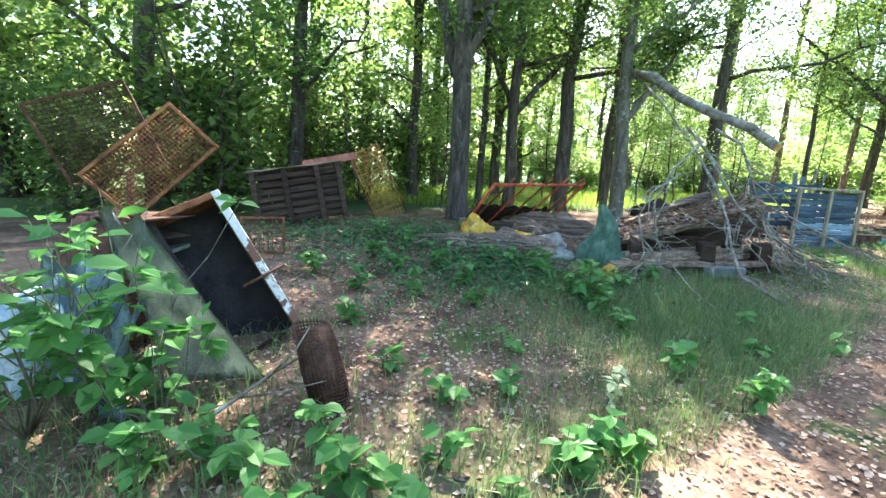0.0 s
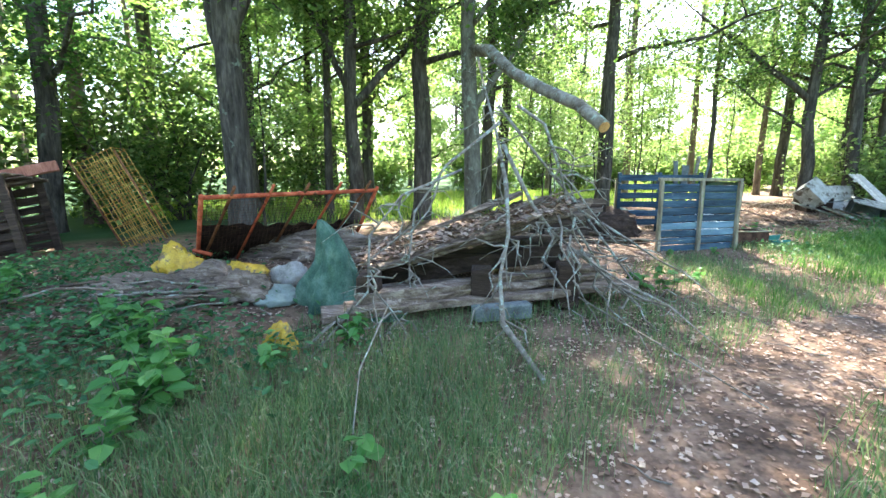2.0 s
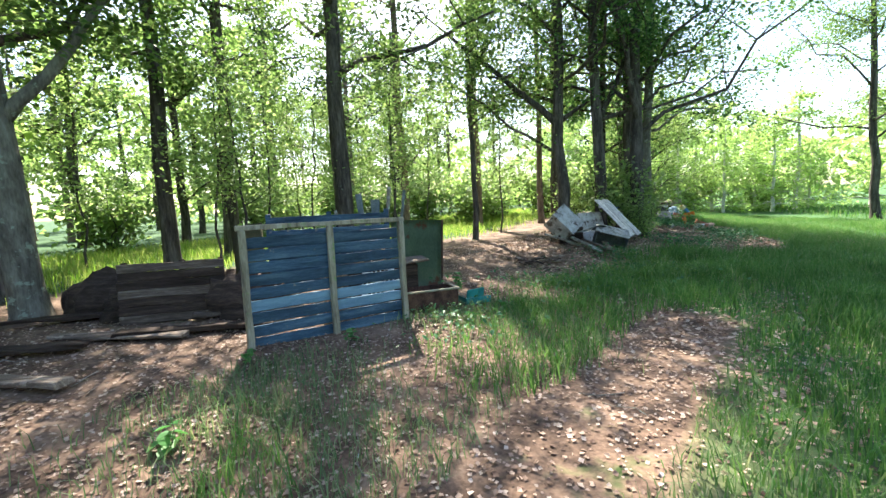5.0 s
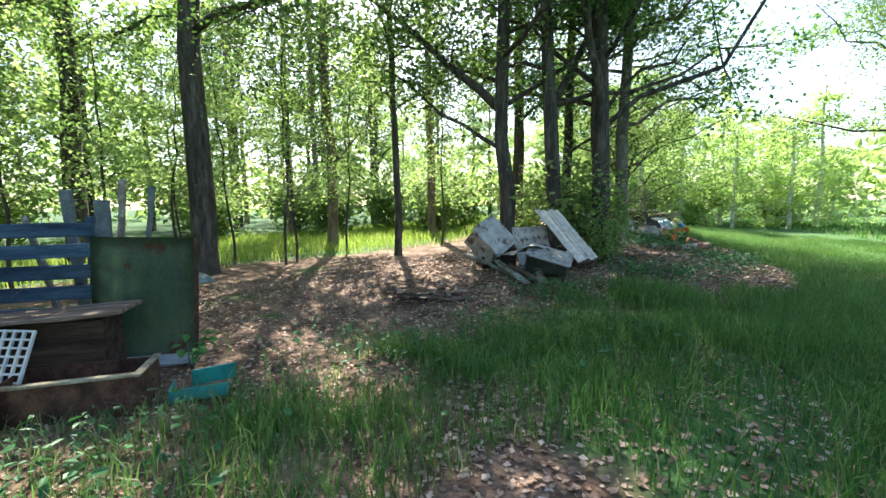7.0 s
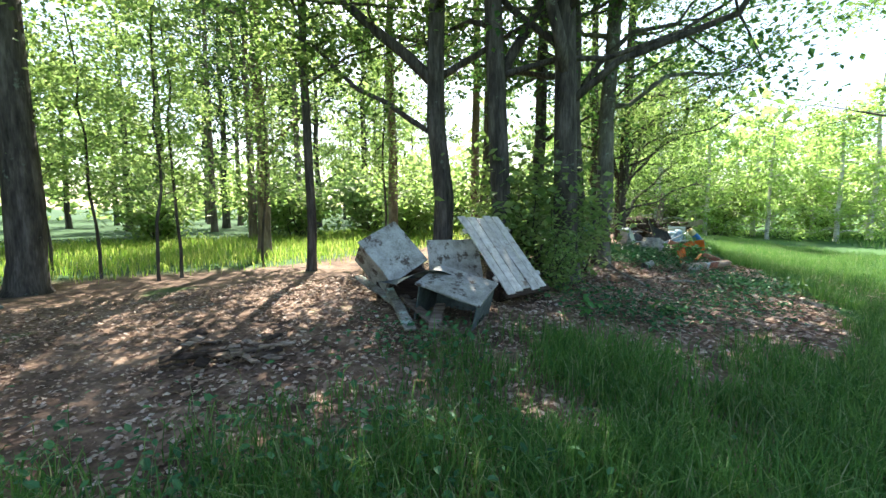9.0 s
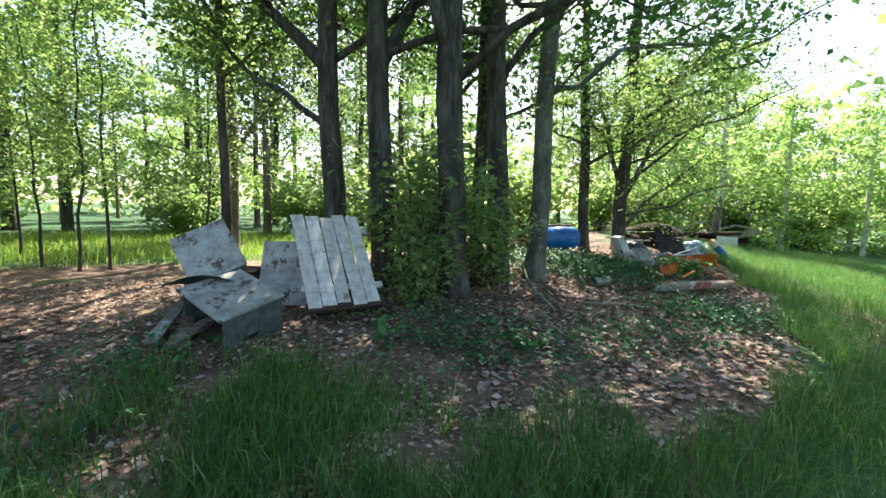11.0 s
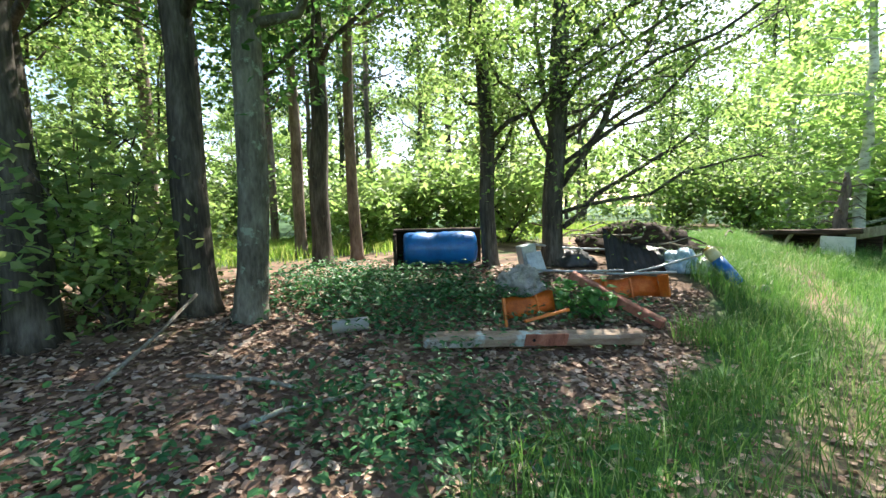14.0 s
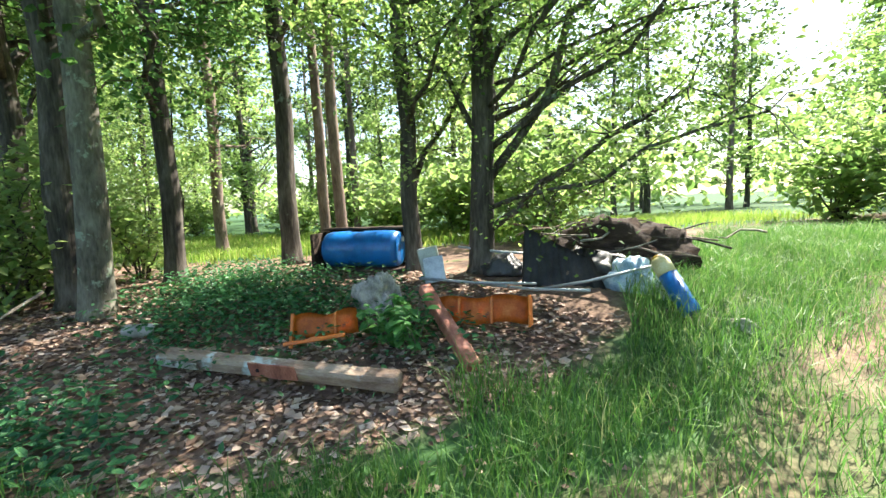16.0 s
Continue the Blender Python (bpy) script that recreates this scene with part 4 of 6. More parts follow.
def crumple(w, d, h, seed, amp=0.35, sub=4):
    """A crumpled, slumped lump of cloth or plastic, resting on z = 0."""
    b = bmesh.new()
    bmesh.ops.create_icosphere(b, subdivisions=sub, radius=1)
    for v in b.verts:
        n1 = noise.noise(v.co * 1.3 + Vector((seed, 0, 0)))
        n2 = 1 - abs(noise.noise(v.co * 3.1 + Vector((0, seed, 0)))) * 2
        n3 = 1 - abs(noise.noise(v.co * 6.5 + Vector((seed, seed, 0)))) * 2
        k = 1 + amp * n1 + amp * 0.5 * n2 + amp * 0.28 * n3
        v.co = Vector((v.co.x * w / 2 * k, v.co.y * d / 2 * k, max(v.co.z * k, -0.25) * h * 0.75 + 0.19 * h))
    for f in b.faces:
        f.smooth = True
    return b


def mesh_panel(parent, w, h, m, pitch, wire, border, wire_mat, border_mat, sag=0.0):
    """A framed wire-mesh panel in its own x-z plane."""
    g = bmesh.new()
    for i in range(1, int(w / pitch)):
        x = i * pitch
        tube(g, [(x, 0, 0), (x, sag, h / 2), (x, 0, h)], wire, 4)
    for i in range(1, int(h / pitch)):
        z = i * pitch
        tube(g, [(0, 0.002, z), (w / 2, sag + 0.002, z), (w, 0.002, z)], wire, 4)
    bmesh.ops.transform(g, matrix=m, verts=g.verts)
    part("wire_mesh", g, wire_mat, parent)
    for a, b in (((0, 0), (w, 0)), ((w, 0), (w, h)), ((w, h), (0, h)), ((0, h), (0, 0))):
        e = bmesh.new()
        horizontal = a[1] == b[1]
        slab(e, w + border if horizontal else border, border * 0.8, border if horizontal else h - border, Matrix.Translation(((a[0] + b[0]) / 2, 0, (a[1] + b[1]) / 2)), 0.003)
        bmesh.ops.transform(e, matrix=m, verts=e.verts)
        part("frame_bar", e, border_mat, parent)


# The rusted steel trough leaning on a heap of sheets.
trough = thing("metal_trough", Matrix.Translation((1.4, -1.35, gz(1.4, -1.35))), "rusty steel trough leaning open, black inside, chipped white rim", "trough")
tm = Matrix.Translation((-1.4, 1.35, -gz(1.4, -1.35))) @ frame_on((1.38, -1.07, 0.24), (1.1, -1.46, 0.04), (0.67, -1.1, 1.2))
# local axes: x across the opening, z along the trough, y into its depth
W, L_, D = 0.5, 1.14, 0.3
# back, one side and one end are black, the other two walls rust
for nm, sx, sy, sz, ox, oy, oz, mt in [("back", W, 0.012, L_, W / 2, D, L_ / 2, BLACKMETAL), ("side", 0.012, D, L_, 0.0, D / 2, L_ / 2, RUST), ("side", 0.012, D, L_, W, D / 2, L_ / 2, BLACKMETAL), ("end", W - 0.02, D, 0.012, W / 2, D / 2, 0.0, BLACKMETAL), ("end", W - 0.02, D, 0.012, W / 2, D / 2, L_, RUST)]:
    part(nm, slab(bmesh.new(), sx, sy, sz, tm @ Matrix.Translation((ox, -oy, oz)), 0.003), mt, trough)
part("rim", slab(bmesh.new(), 0.06, 0.02, L_, tm @ Matrix.Translation((0.02, 0.012, L_ / 2)), 0.004, 0.003, 3), ENAMEL, trough, "chipped white enamel rim")
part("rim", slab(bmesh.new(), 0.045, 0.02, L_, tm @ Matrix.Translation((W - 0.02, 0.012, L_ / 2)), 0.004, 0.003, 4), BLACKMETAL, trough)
part("rim", slab(bmesh.new(), W - 0.1, 0.02, 0.05, tm @ Matrix.Translation((W / 2, 0.012, L_ - 0.025)), 0.004, 0.003, 5), RUST, trough)
part("brace_bar", tube(bmesh.new(), [tm @ Vector((-0.12, 0.035, 0.42)), tm @ Vector((0.2, 0.03, 0.42))], 0.012, 6), RUSTDARK, trough)

screen = thing("wire_screen", Matrix.Translation((0.9, -1.55, 1.15)), "rust-orange framed wire screen lying on the trough", "screen")
sm_ = Matrix.Translation((-0.9, 1.55, -1.15)) @ frame_on((0.72, -1.75, 1.04), (1.0, -1.42, 1.45), (0.55, -1.79, 1.28))
mesh_panel(screen, 0.64, 0.36, sm_, 0.022, 0.0028, 0.022, RUST, RUST, 0.015)
screen_b = thing("wire_screen", Matrix.Translation((0.05, -1.2, gz(0.05, -1.2))), "dark rusted wire mesh standing behind the trough", "screen")
mesh_panel(screen_b, 0.66, 0.6, Matrix.Translation((-0.38, -0.1, 0.98)) @ Matrix.Rotation(0.25, 4, "X") @ Matrix.Rotation(0.5, 4, "Z") @ Matrix.Rotation(-0.2, 4, "Y"), 0.03, 0.0035, 0.02, RUSTDARK, RUSTDARK, 0.06)
part("post", tube(bmesh.new(), [(-0.1, 0.05, 0), (-0.02, 0.05, 1.1)], 0.025, 7), RUSTDARK, screen_b)
roll = thing("mesh_roll", Matrix.Translation((1.98, -1.72, gz(1.98, -1.72))), "rolled-up rusty brown wire mesh on end", "wire mesh")
g = bmesh.new()
for i in range(30):
    a = i / 30 * math.tau
    tube(g, [(0.11 * math.cos(a), 0.09 * math.sin(a), 0), (0.12 * math.cos(a) - 0.05, 0.1 * math.sin(a), 0.2), (0.1 * math.cos(a) - 0.14, 0.09 * math.sin(a) + 0.03, 0.46)], 0.004, 4)
for j in range(24):
    z = 0.005 + j * 0.019
    k = z / 0.46
    tube(g, [(0.115 * math.cos(i * math.tau / 14) - 0.14 * k ** 1.5, 0.095 * math.sin(i * math.tau / 14) + 0.03 * k, z) for i in range(15)], 0.004, 4)
part("mesh", g, RUSTDARK, roll)
part("core", tube(bmesh.new(), [(0, 0, 0), (-0.04, 0, 0.2), (-0.12, 0.03, 0.44)], 0.095, 10, 0.1, 2), RUSTDARK, roll)

canopy = thing("bent_sheet", frame_on((1.02, -1.86, 0.08), (1.5, -1.62, 0.04), (1.0, -1.8, 1.0)), "grey-green bent metal sheet leaning under the trough", "sheet")
part("sheet", sheet(bmesh.new(), 0.54, 0.98, 14, 18, lambda u, v: (-0.3 * u * v - 0.42 * v, 0.06 * math.sin(3 * u + 2 * v) + 0.03 * noise.noise((u * 5, v * 5, 1)), 0.05 * math.sin(7 * u) * v), 0.006), GREYTARP, canopy)
for i, (x, y, h, w_, tilt) in enumerate([(0.78, -2.2, 0.86, 0.16, 0.1), (0.6, -2.14, 0.78, 0.2, -0.05), (0.92, -2.26, 0.62, 0.12, 0.22)]):
    rag = thing("plastic_strip", Matrix.Translation((x, y, gz(x, y) + 0.01)) @ Matrix.Rotation(0.5 + 0.2 * i, 4, "Z") @ Matrix.Rotation(tilt, 4, "Y"), "pale blue torn plastic strip standing under leaves", "plastic", "blue plastic strips")
    part("strip", sheet(bmesh.new(), w_, h, 6, 14, lambda u, v: (0.03 * math.sin(5 * v + i), 0.05 * math.sin(6 * u + 3 * v) + 0.03 * v, 0.05 * math.sin(8 * u) * v), 0.004), BLUERAG, rag)
rag_heap = thing("plastic_sheeting", Matrix.Translation((0.3, -2.05, gz(0.3, -2.05))), "crumpled pale blue plastic sheeting under leaves", "sheeting")
part("sheeting", crumple(0.4, 0.3, 0.5, 5.0, 0.5), BLUERAG, rag_heap)
stack = thing("sheet_stack", Matrix.Translation((0.1, -1.5, gz(0.1, -1.5))), "heap of bent rusty sheets and slats", "scrap heap")
for i in range(7):
    part("slat", slab(bmesh.new(), 0.75, 0.4, 0.02, Matrix.Translation((0.02 * i, 0.03 * i, 0.12 + 0.12 * i)) @ Matrix.Rotation(0.3 * math.sin(i * 2), 4, "Z") @ Matrix.Rotation(0.12 * math.sin(i * 3.1), 4, "Y"), 0.003, 0.008, i), (RUSTDARK, GREYTARP, DARKWOOD)[i % 3], stack)
part("core", crumple(0.7, 0.6, 0.8, 8.0, 0.2, 3), RUSTDARK, stack)
stump = thing("rotten_post", Matrix.Translation((0.35, -2.5, gz(0.35, -2.5))), "rotten red-brown post stump", "post")
part("post", tube(bmesh.new(), [(0, 0, 0), (0.02, 0, 0.25), (0, 0.02, 0.55)], [0.07, 0.06, 0.05], 9, 0.2, 4), RUST, stump)
small = thing("wire_screen", Matrix.Translation((-0.32, 0.62, gz(-0.32, 0.62) + 0.02)), "small orange rusted screen standing among leaves", "screen")
mesh_panel(small, 0.48, 0.42, Matrix.Rotation(0.55, 4, "Z") @ Matrix.Rotation(-0.2, 4, "X") @ Matrix.Translation((-0.1, 0, 0.01)), 0.05, 0.003, 0.026, RUST, RUST)
fallen = thing("fallen_branch", Matrix.Translation((1.7, -1.9, gz(1.7, -1.9))), "pale dry branch with forked twigs on the ground", "branch")
b = tube(bmesh.new(), [(-0.2, -0.5, 0.02), (-0.16, -0.25, 0.1), (0.0, 0.05, 0.22), (0.2, 0.28, 0.34)], [0.013, 0.012, 0.01, 0.005], 6)
tube(b, [(0.0, 0.05, 0.22), (0.13, 0.06, 0.36), (0.2, 0.1, 0.5)], [0.008, 0.006, 0.003], 5)
tube(b, [(-0.12, -0.12, 0.14), (0.1, -0.02, 0.16), (0.3, 0.1, 0.2)], [0.008, 0.006, 0.003], 5)
part("branch", b, DEAD, fallen)

# The pallet crate and rusted cages at the wood's edge.
crate = thing("pallet_crate", Matrix.Translation((-0.98, 2.95, gz(-0.98, 2.95) + 0.02)) @ Matrix.Rotation(0.5, 4, "Z") @ Matrix.Rotation(-0.17, 4, "Y") @ Matrix.Rotation(-0.12, 4, "X"), "dark rotting slatted crate with a boarded top", "crate")
for i in range(7):
    part("slat", slab(bmesh.new(), 1.5, 0.025, 0.085, Matrix.Translation((0, 0, 0.14 + i * 0.125)), 0.004, 0.006, i), DARKWOOD, crate)
for x in (-0.72, -0.2, 0.35, 0.72):
    part("post", slab(bmesh.new(), 0.09, 0.05, 1.0, Matrix.Translation((x, -0.04, 0.5)), 0.006, 0.004, 9), DARKWOOD, crate)
    part("post", slab(bmesh.new(), 0.09, 0.05, 1.0, Matrix.Translation((x, 0.8, 0.5)), 0.006, 0.004, 9), DARKWOOD, crate)
for i in range(7):
    part("slat", slab(bmesh.new(), 1.5, 0.025, 0.1, Matrix.Translation((0, 0.84, 0.12 + i * 0.13)), 0.004, 0.006, i), DARKWOOD, crate)
for i in range(5):
    part("board", slab(bmesh.new(), 1.62, 0.17, 0.03, Matrix.Translation((0.0, 0.02 + i * 0.19, 1.02 + 0.012 * (i % 2))), 0.004, 0.01, i + 20), ROT, crate)
part("rail", slab(bmesh.new(), 1.0, 0.06, 0.14, Matrix.Translation((0.62, 0.5, 1.11)) @ Matrix.Rotation(-0.05, 4, "Y"), 0.006, 0.006, 2), REDPOST, crate, "dull red board")

cage = thing("wire_cage", Matrix.Translation((-0.05, 4.8, gz(-0.05, 4.8))) @ Matrix.Rotation(0.3, 4, "Z") @ Matrix.Rotation(-0.42, 4, "Y"), "ochre rusted wire cage leaning among bushes", "cage")
for i in range(9):
    for yy in (0, 0.35):
        part("upright_wire", tube(bmesh.new(), wiggle((-0.3 + i * 0.075, yy, 0), (-0.3 + i * 0.075, yy, 1.55), 4, 0.02, random.Random(i)), 0.006, 5), YELLOWRUST, cage)
for j in range(13):
    z = 0.1 + j * 0.118
    part("hoop_wire", tube(bmesh.new(), [(-0.32, 0, z), (0.32, 0, z + 0.02), (0.32, 0.35, z), (-0.32, 0.35, z + 0.02), (-0.32, 0, z)], 0.005, 5), YELLOWRUST, cage)
part("upright", tube(bmesh.new(), [(-0.33, 0, 0), (-0.33, 0, 1.62)], 0.016, 6), RUST, cage)
part("upright", tube(bmesh.new(), [(0.33, 0, 0), (0.33, 0, 1.5)], 0.016, 6), RUST, cage)

rack = thing("hay_rack", Matrix.Translation((1.55, 3.45, gz(1.55, 3.45))), "red rusted tubular hay rack with wire mesh, leaning back", "rack")
rm = Matrix.Translation((-1.55, -3.45, -gz(1.55, 3.45))) @ frame_on((1.57, 3.85, 0.16), (3.05, 5.44, 0.2), (2.4, 3.18, 1.23))
RL, RH = 2.2, 1.42
for a, c_ in (((0, 0, 0), (0, 0, RH)), ((0, 0, RH - 0.03), (RL, 0, RH - 0.06)), ((RL, 0, 0), (RL, 0, RH)), ((0, 0, 0.02), (RL, 0, 0.02)), ((-0.05, 0, 0.42), (0.12, -0.14, 0.48))):
    part("tube", tube(bmesh.new(), [rm @ Vector(a), rm @ Vector(c_)], 0.026, 8), REDRUST, rack)
for i in range(5):
    x = 0.25 + i * 0.43
    part("bar", tube(bmesh.new(), [rm @ Vector((x - 0.22, 0, 0.02)), rm @ Vector((x + 0.05, 0, RH - 0.05)), rm @ Vector((x + 0.08, 0, RH + 0.13))], 0.018, 7), REDRUST if i % 2 else RUST, rack)
g = bmesh.new()
for i in range(int(RL / 0.05)):
    tube(g, [rm @ Vector((0.02 + i * 0.05, 0.02, 0)), rm @ Vector((0.02 + i * 0.05, 0.02, RH - 0.05))], 0.0028, 3)
for j in range(int(RH / 0.05)):
    tube(g, [rm @ Vector((0, 0.023, j * 0.05)), rm @ Vector((RL, 0.023, j * 0.05))], 0.0028, 3)
part("wire_mesh", g, RUSTDARK, rack)
# added dark brown sheet: stands in for the shade inside the rack
b = sheet(bmesh.new(), RL - 0.1, 0.8, 40, 16, lambda u, v: (0, 0.09 + 0.05 * noise.noise((u * 14, v * 5, 2)) + 0.03 * noise.noise((u * 40, v * 14, 5)), (0.1 * noise.noise((u * 12, 3, 1)) - 0.25 * u) * v), 0.03)
bmesh.ops.transform(b, matrix=rm @ Matrix.Translation((0.04, 0, 0.0)), verts=b.verts)
part("matted_hay", b, DARKWOOD, rack, "dark brown sheet standing in for the shade behind the mesh")
heap = thing("hay_heap", Matrix.Translation((2.9, 4.6, gz(2.9, 4.6) - 0.05)), "dark rotted hay and earth behind the rack", "heap")
part("hay", crumple(2.0, 0.8, 0.34, 11, 0.5, 5), ROT, heap)

bundle = thing("plastic_bundle", Matrix.Translation((2.1, 3.0, gz(2.1, 3.0) + 0.02)), "crumpled dirty yellow plastic bundle", "plastic")
part("film_wrap", crumple(0.46, 0.34, 0.32, 21, 0.6), YELLOW, bundle)
bundle_b = thing("plastic_bundle", Matrix.Translation((2.75, 3.1, gz(2.75, 3.1))), "crumpled yellow and brown plastic bundle", "plastic")
part("film_wrap", crumple(0.42, 0.3, 0.18, 24, 0.6), YELLOW, bundle_b)
for x, y, w, h, sd_, mt, lb in [(2.5, 2.85, 0.5, 0.25, 31, ROT, "brown rotten rag heap"), (3.25, 3.25, 0.34, 0.2, 33, SACK, "pale grey crumpled sack"), (3.3, 2.75, 0.5, 0.14, 35, GREYTARP, "grey-green crumpled sheet"), (2.95, 2.7, 0.6, 0.24, 36, ROT, "brown bark and rag heap"), (2.3, 2.5, 0.7, 0.2, 38, ROT, "brown bark and bracken heap"), (3.95, 1.75, 0.22, 0.2, 37, YELLOW, "scrap of dirty yellow plastic"), (1.75, 2.55, 0.8, 0.16, 39, ROT, "heap of dead bracken and bark")]:
    r_ = thing("rubbish_heap", Matrix.Translation((x, y, gz(x, y))), lb + " on the leaf litter", "rubbish")
    part("lump", crumple(w, w * 0.7, h, sd_, 0.45), mt, r_)
sticks = thing("stick_pile", Matrix.Translation((2.1, 2.4, gz(2.1, 2.4))), "loose pile of brown broken sticks", "sticks")
rnd = random.Random(40)
for i in range(30):
    a = rnd.uniform(-0.6, 0.6) + (0 if i % 3 else 1.4)
    c0 = Vector((rnd.uniform(-0.7, 0.9), rnd.uniform(-0.35, 0.35), rnd.uniform(0.02, 0.2)))
    d0 = Vector((math.cos(a), math.sin(a), rnd.uniform(-0.1, 0.15))) * rnd.uniform(0.2, 0.45)
    part("stick", tube(bmesh.new(), wiggle(c0 - d0, c0 + d0, 3, 0.03, rnd), [0.014, 0.013, 0.011, 0.006], 5, 0.1, i), (ROT, DEAD)[i % 2], sticks)

# The draped green canvas.
tarp = thing("canvas_tarp", Matrix.Translation((3.95, 2.7, gz(3.95, 2.7) - 0.02)) @ Matrix.Diagonal((0.62, 0.66, 0.86, 1)), "torn green canvas draped over a post", "tarp")
b = bmesh.new()
NU, NV = 44, 26
vs = []
for j in range(NV + 1):
    t_ = j / NV
    row = []
    for i in range(NU):
        a = i / NU * math.tau
        fold = 1 + 0.3 * t_ * (1 - 2 * abs(math.sin(a * 2.5 + 0.6 + 0.8 * t_))) + 0.16 * t_ * math.sin(a * 9 + 5 * t_) + 0.4 * noise.noise((math.cos(a) * 1.6, math.sin(a) * 1.6, t_ * 3)) + 0.55 * t_ * max(0.0, math.cos(a + 0.3)) * (1 - 0.5 * t_)
        r_ = (0.035 + 0.33 * t_ ** 0.85) * fold
        row.append(b.verts.new((r_ * math.cos(a) * 1.15 + 0.16 * t_ - 0.12 + 0.1 * math.sin(4 * t_), r_ * math.sin(a) * 0.75, 1.0 * (1 - t_ ** 1.25) + 0.06 * math.sin(a * 4) * t_ * (1 - t_) + 0.02)))
    vs.append(row)
for r0, r1 in zip(vs, vs[1:]):
    for i in range(NU):
        b.faces.new((r0[i], r0[(i + 1) % NU], r1[(i + 1) % NU], r1[i])).smooth = True
b.faces.new(vs[0])
part("canvas", b, TARP, tarp)
flap = thing("canvas_tarp", Matrix.Translation((4.35, 2.6, gz(4.35, 2.6))), "loose fold of green canvas on the boards", "tarp")
part("canvas", crumple(0.5, 0.3, 0.22, 44, 0.5), TARP, flap)

# The collapsed stack of rotten boards.
pile = thing("board_stack", Matrix.Translation((5.3, 3.2, gz(5.3, 3.2))), "collapsed stack of rotten grey-brown boards, its hollow filled dark for shade", "board stack")
zb = gz(5.3, 3.2)


def board_between(p, q, wid, thick, seed, mat, parent, base):
    p, q = Vector(p), Vector(q)
    m = frame_on(p, q, p + Vector((0, 0, 1)))
    m = Matrix.Translation(-Vector(base)) @ m @ Matrix.Translation(((q - p).length / 2, 0, 0))
    return part("board", slab(bmesh.new(), (q - p).length, wid, thick, m, 0.006, 0.022, seed), mat, parent)


base = (5.3, 3.2, zb)
rnd = random.Random(50)
for i in range(9):
    k = i / 8
    board_between((3.85 + 0.12 * k + rnd.uniform(-0.2, 0.2), 2.75 + 0.9 * k, 0.36 + 0.1 * k), (6.5 + rnd.uniform(-0.35, 0.15), 3.75 + 0.95 * k, 0.98 + 0.1 * k), 0.2, 0.05, i, ROT, pile, base)
for i in range(5):
    board_between((4.2 + rnd.uniform(-0.3, 0.5), 2.85 + 0.2 * i, 0.5 + 0.02 * i), (6.1 + rnd.uniform(-0.5, 0.3), 3.6 + 0.2 * i, 1.03 + 0.03 * i), 0.16, 0.045, 20 + i, ROT, pile, base)
for i in range(5):
    board_between((4.15 + rnd.uniform(-0.2, 0.2), 2.25 + 0.1 * i, 0.2 + 0.06 * (i % 3)), (6.85 + rnd.uniform(-0.3, 0.15), 3.65 + 0.1 * i, 0.24 + 0.07 * (i % 3)), 0.2, 0.06, 30 + i, ROT, pile, base)
# thick dark boards packed inside stand in for the shade of the hollow
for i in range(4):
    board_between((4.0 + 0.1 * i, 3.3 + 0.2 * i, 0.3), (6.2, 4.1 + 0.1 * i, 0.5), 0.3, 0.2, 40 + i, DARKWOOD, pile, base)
for p in ((4.4, 2.55), (5.4, 2.95), (6.25, 3.3), (6.2, 4.2), (4.2, 3.4)):
    part("block", slab(bmesh.new(), 0.2, 0.2, 0.45, Matrix.Translation((p[0] - base[0], p[1] - base[1], 0.2)), 0.01, 0.02, 3), DARKWOOD, pile)
part("grey_block", slab(bmesh.new(), 0.55, 0.14, 0.13, Matrix.Translation((0.3, -0.45, 0.06)) @ Matrix.Rotation(0.38, 4, "Z"), 0.01, 0.008, 4), GREYBOX, pile, "weathered blue-grey plank end")
litter = np.random.default_rng(55)
n = 1500
u, w = litter.uniform(0, 1, n), litter.uniform(0, 1, n)
pos = np.stack([3.95 + 2.35 * u, 2.75 + 0.65 * u + 1.05 * w, 0.44 + 0.62 * u + 0.1 * w + litter.uniform(0, 0.03, n)], -1)
v, f = scatter_leaves(litter, pos, litter.uniform(0.04, 0.1, n), 0.9)
tagged(mesh_np("leaves_on_boards", v, f, LITTER), "dead leaves lying on the rotten boards", "leaves", kind="stuff")

# The dead limb that hangs from the lichened oak over the boards.
limb = thing("broken_limb", Matrix.Translation((4.95, 7.7, 3.7)), "thick lichened limb broken from the oak, sawn end orange", "branch")
o = Vector((4.95, 7.7, 3.7))
part("limb", tube(bmesh.new(), [Vector(p) - o for p in [(4.85, 7.85, 3.75), (5.2, 7.1, 3.55), (5.6, 6.5, 3.05), (6.05, 5.8, 2.65), (6.5, 5.05, 2.3), (6.76, 4.62, 1.97)]], [0.11, 0.1, 0.095, 0.085, 0.08, 0.078], 10, 0.08, 2), DEAD, limb)
part("cut_end", tube(bmesh.new(), [Vector((6.757, 4.625, 1.974)) - o, Vector((6.768, 4.607, 1.96)) - o], 0.07, 10), CUT, limb, "fresh orange sawn end")
brush = thing("dead_branches", Matrix.Translation((5.9, 1.75, 0)), "tangle of grey lichened dead branches leaning on the boards", "branches")
o = Vector((5.9, 1.75, 0))
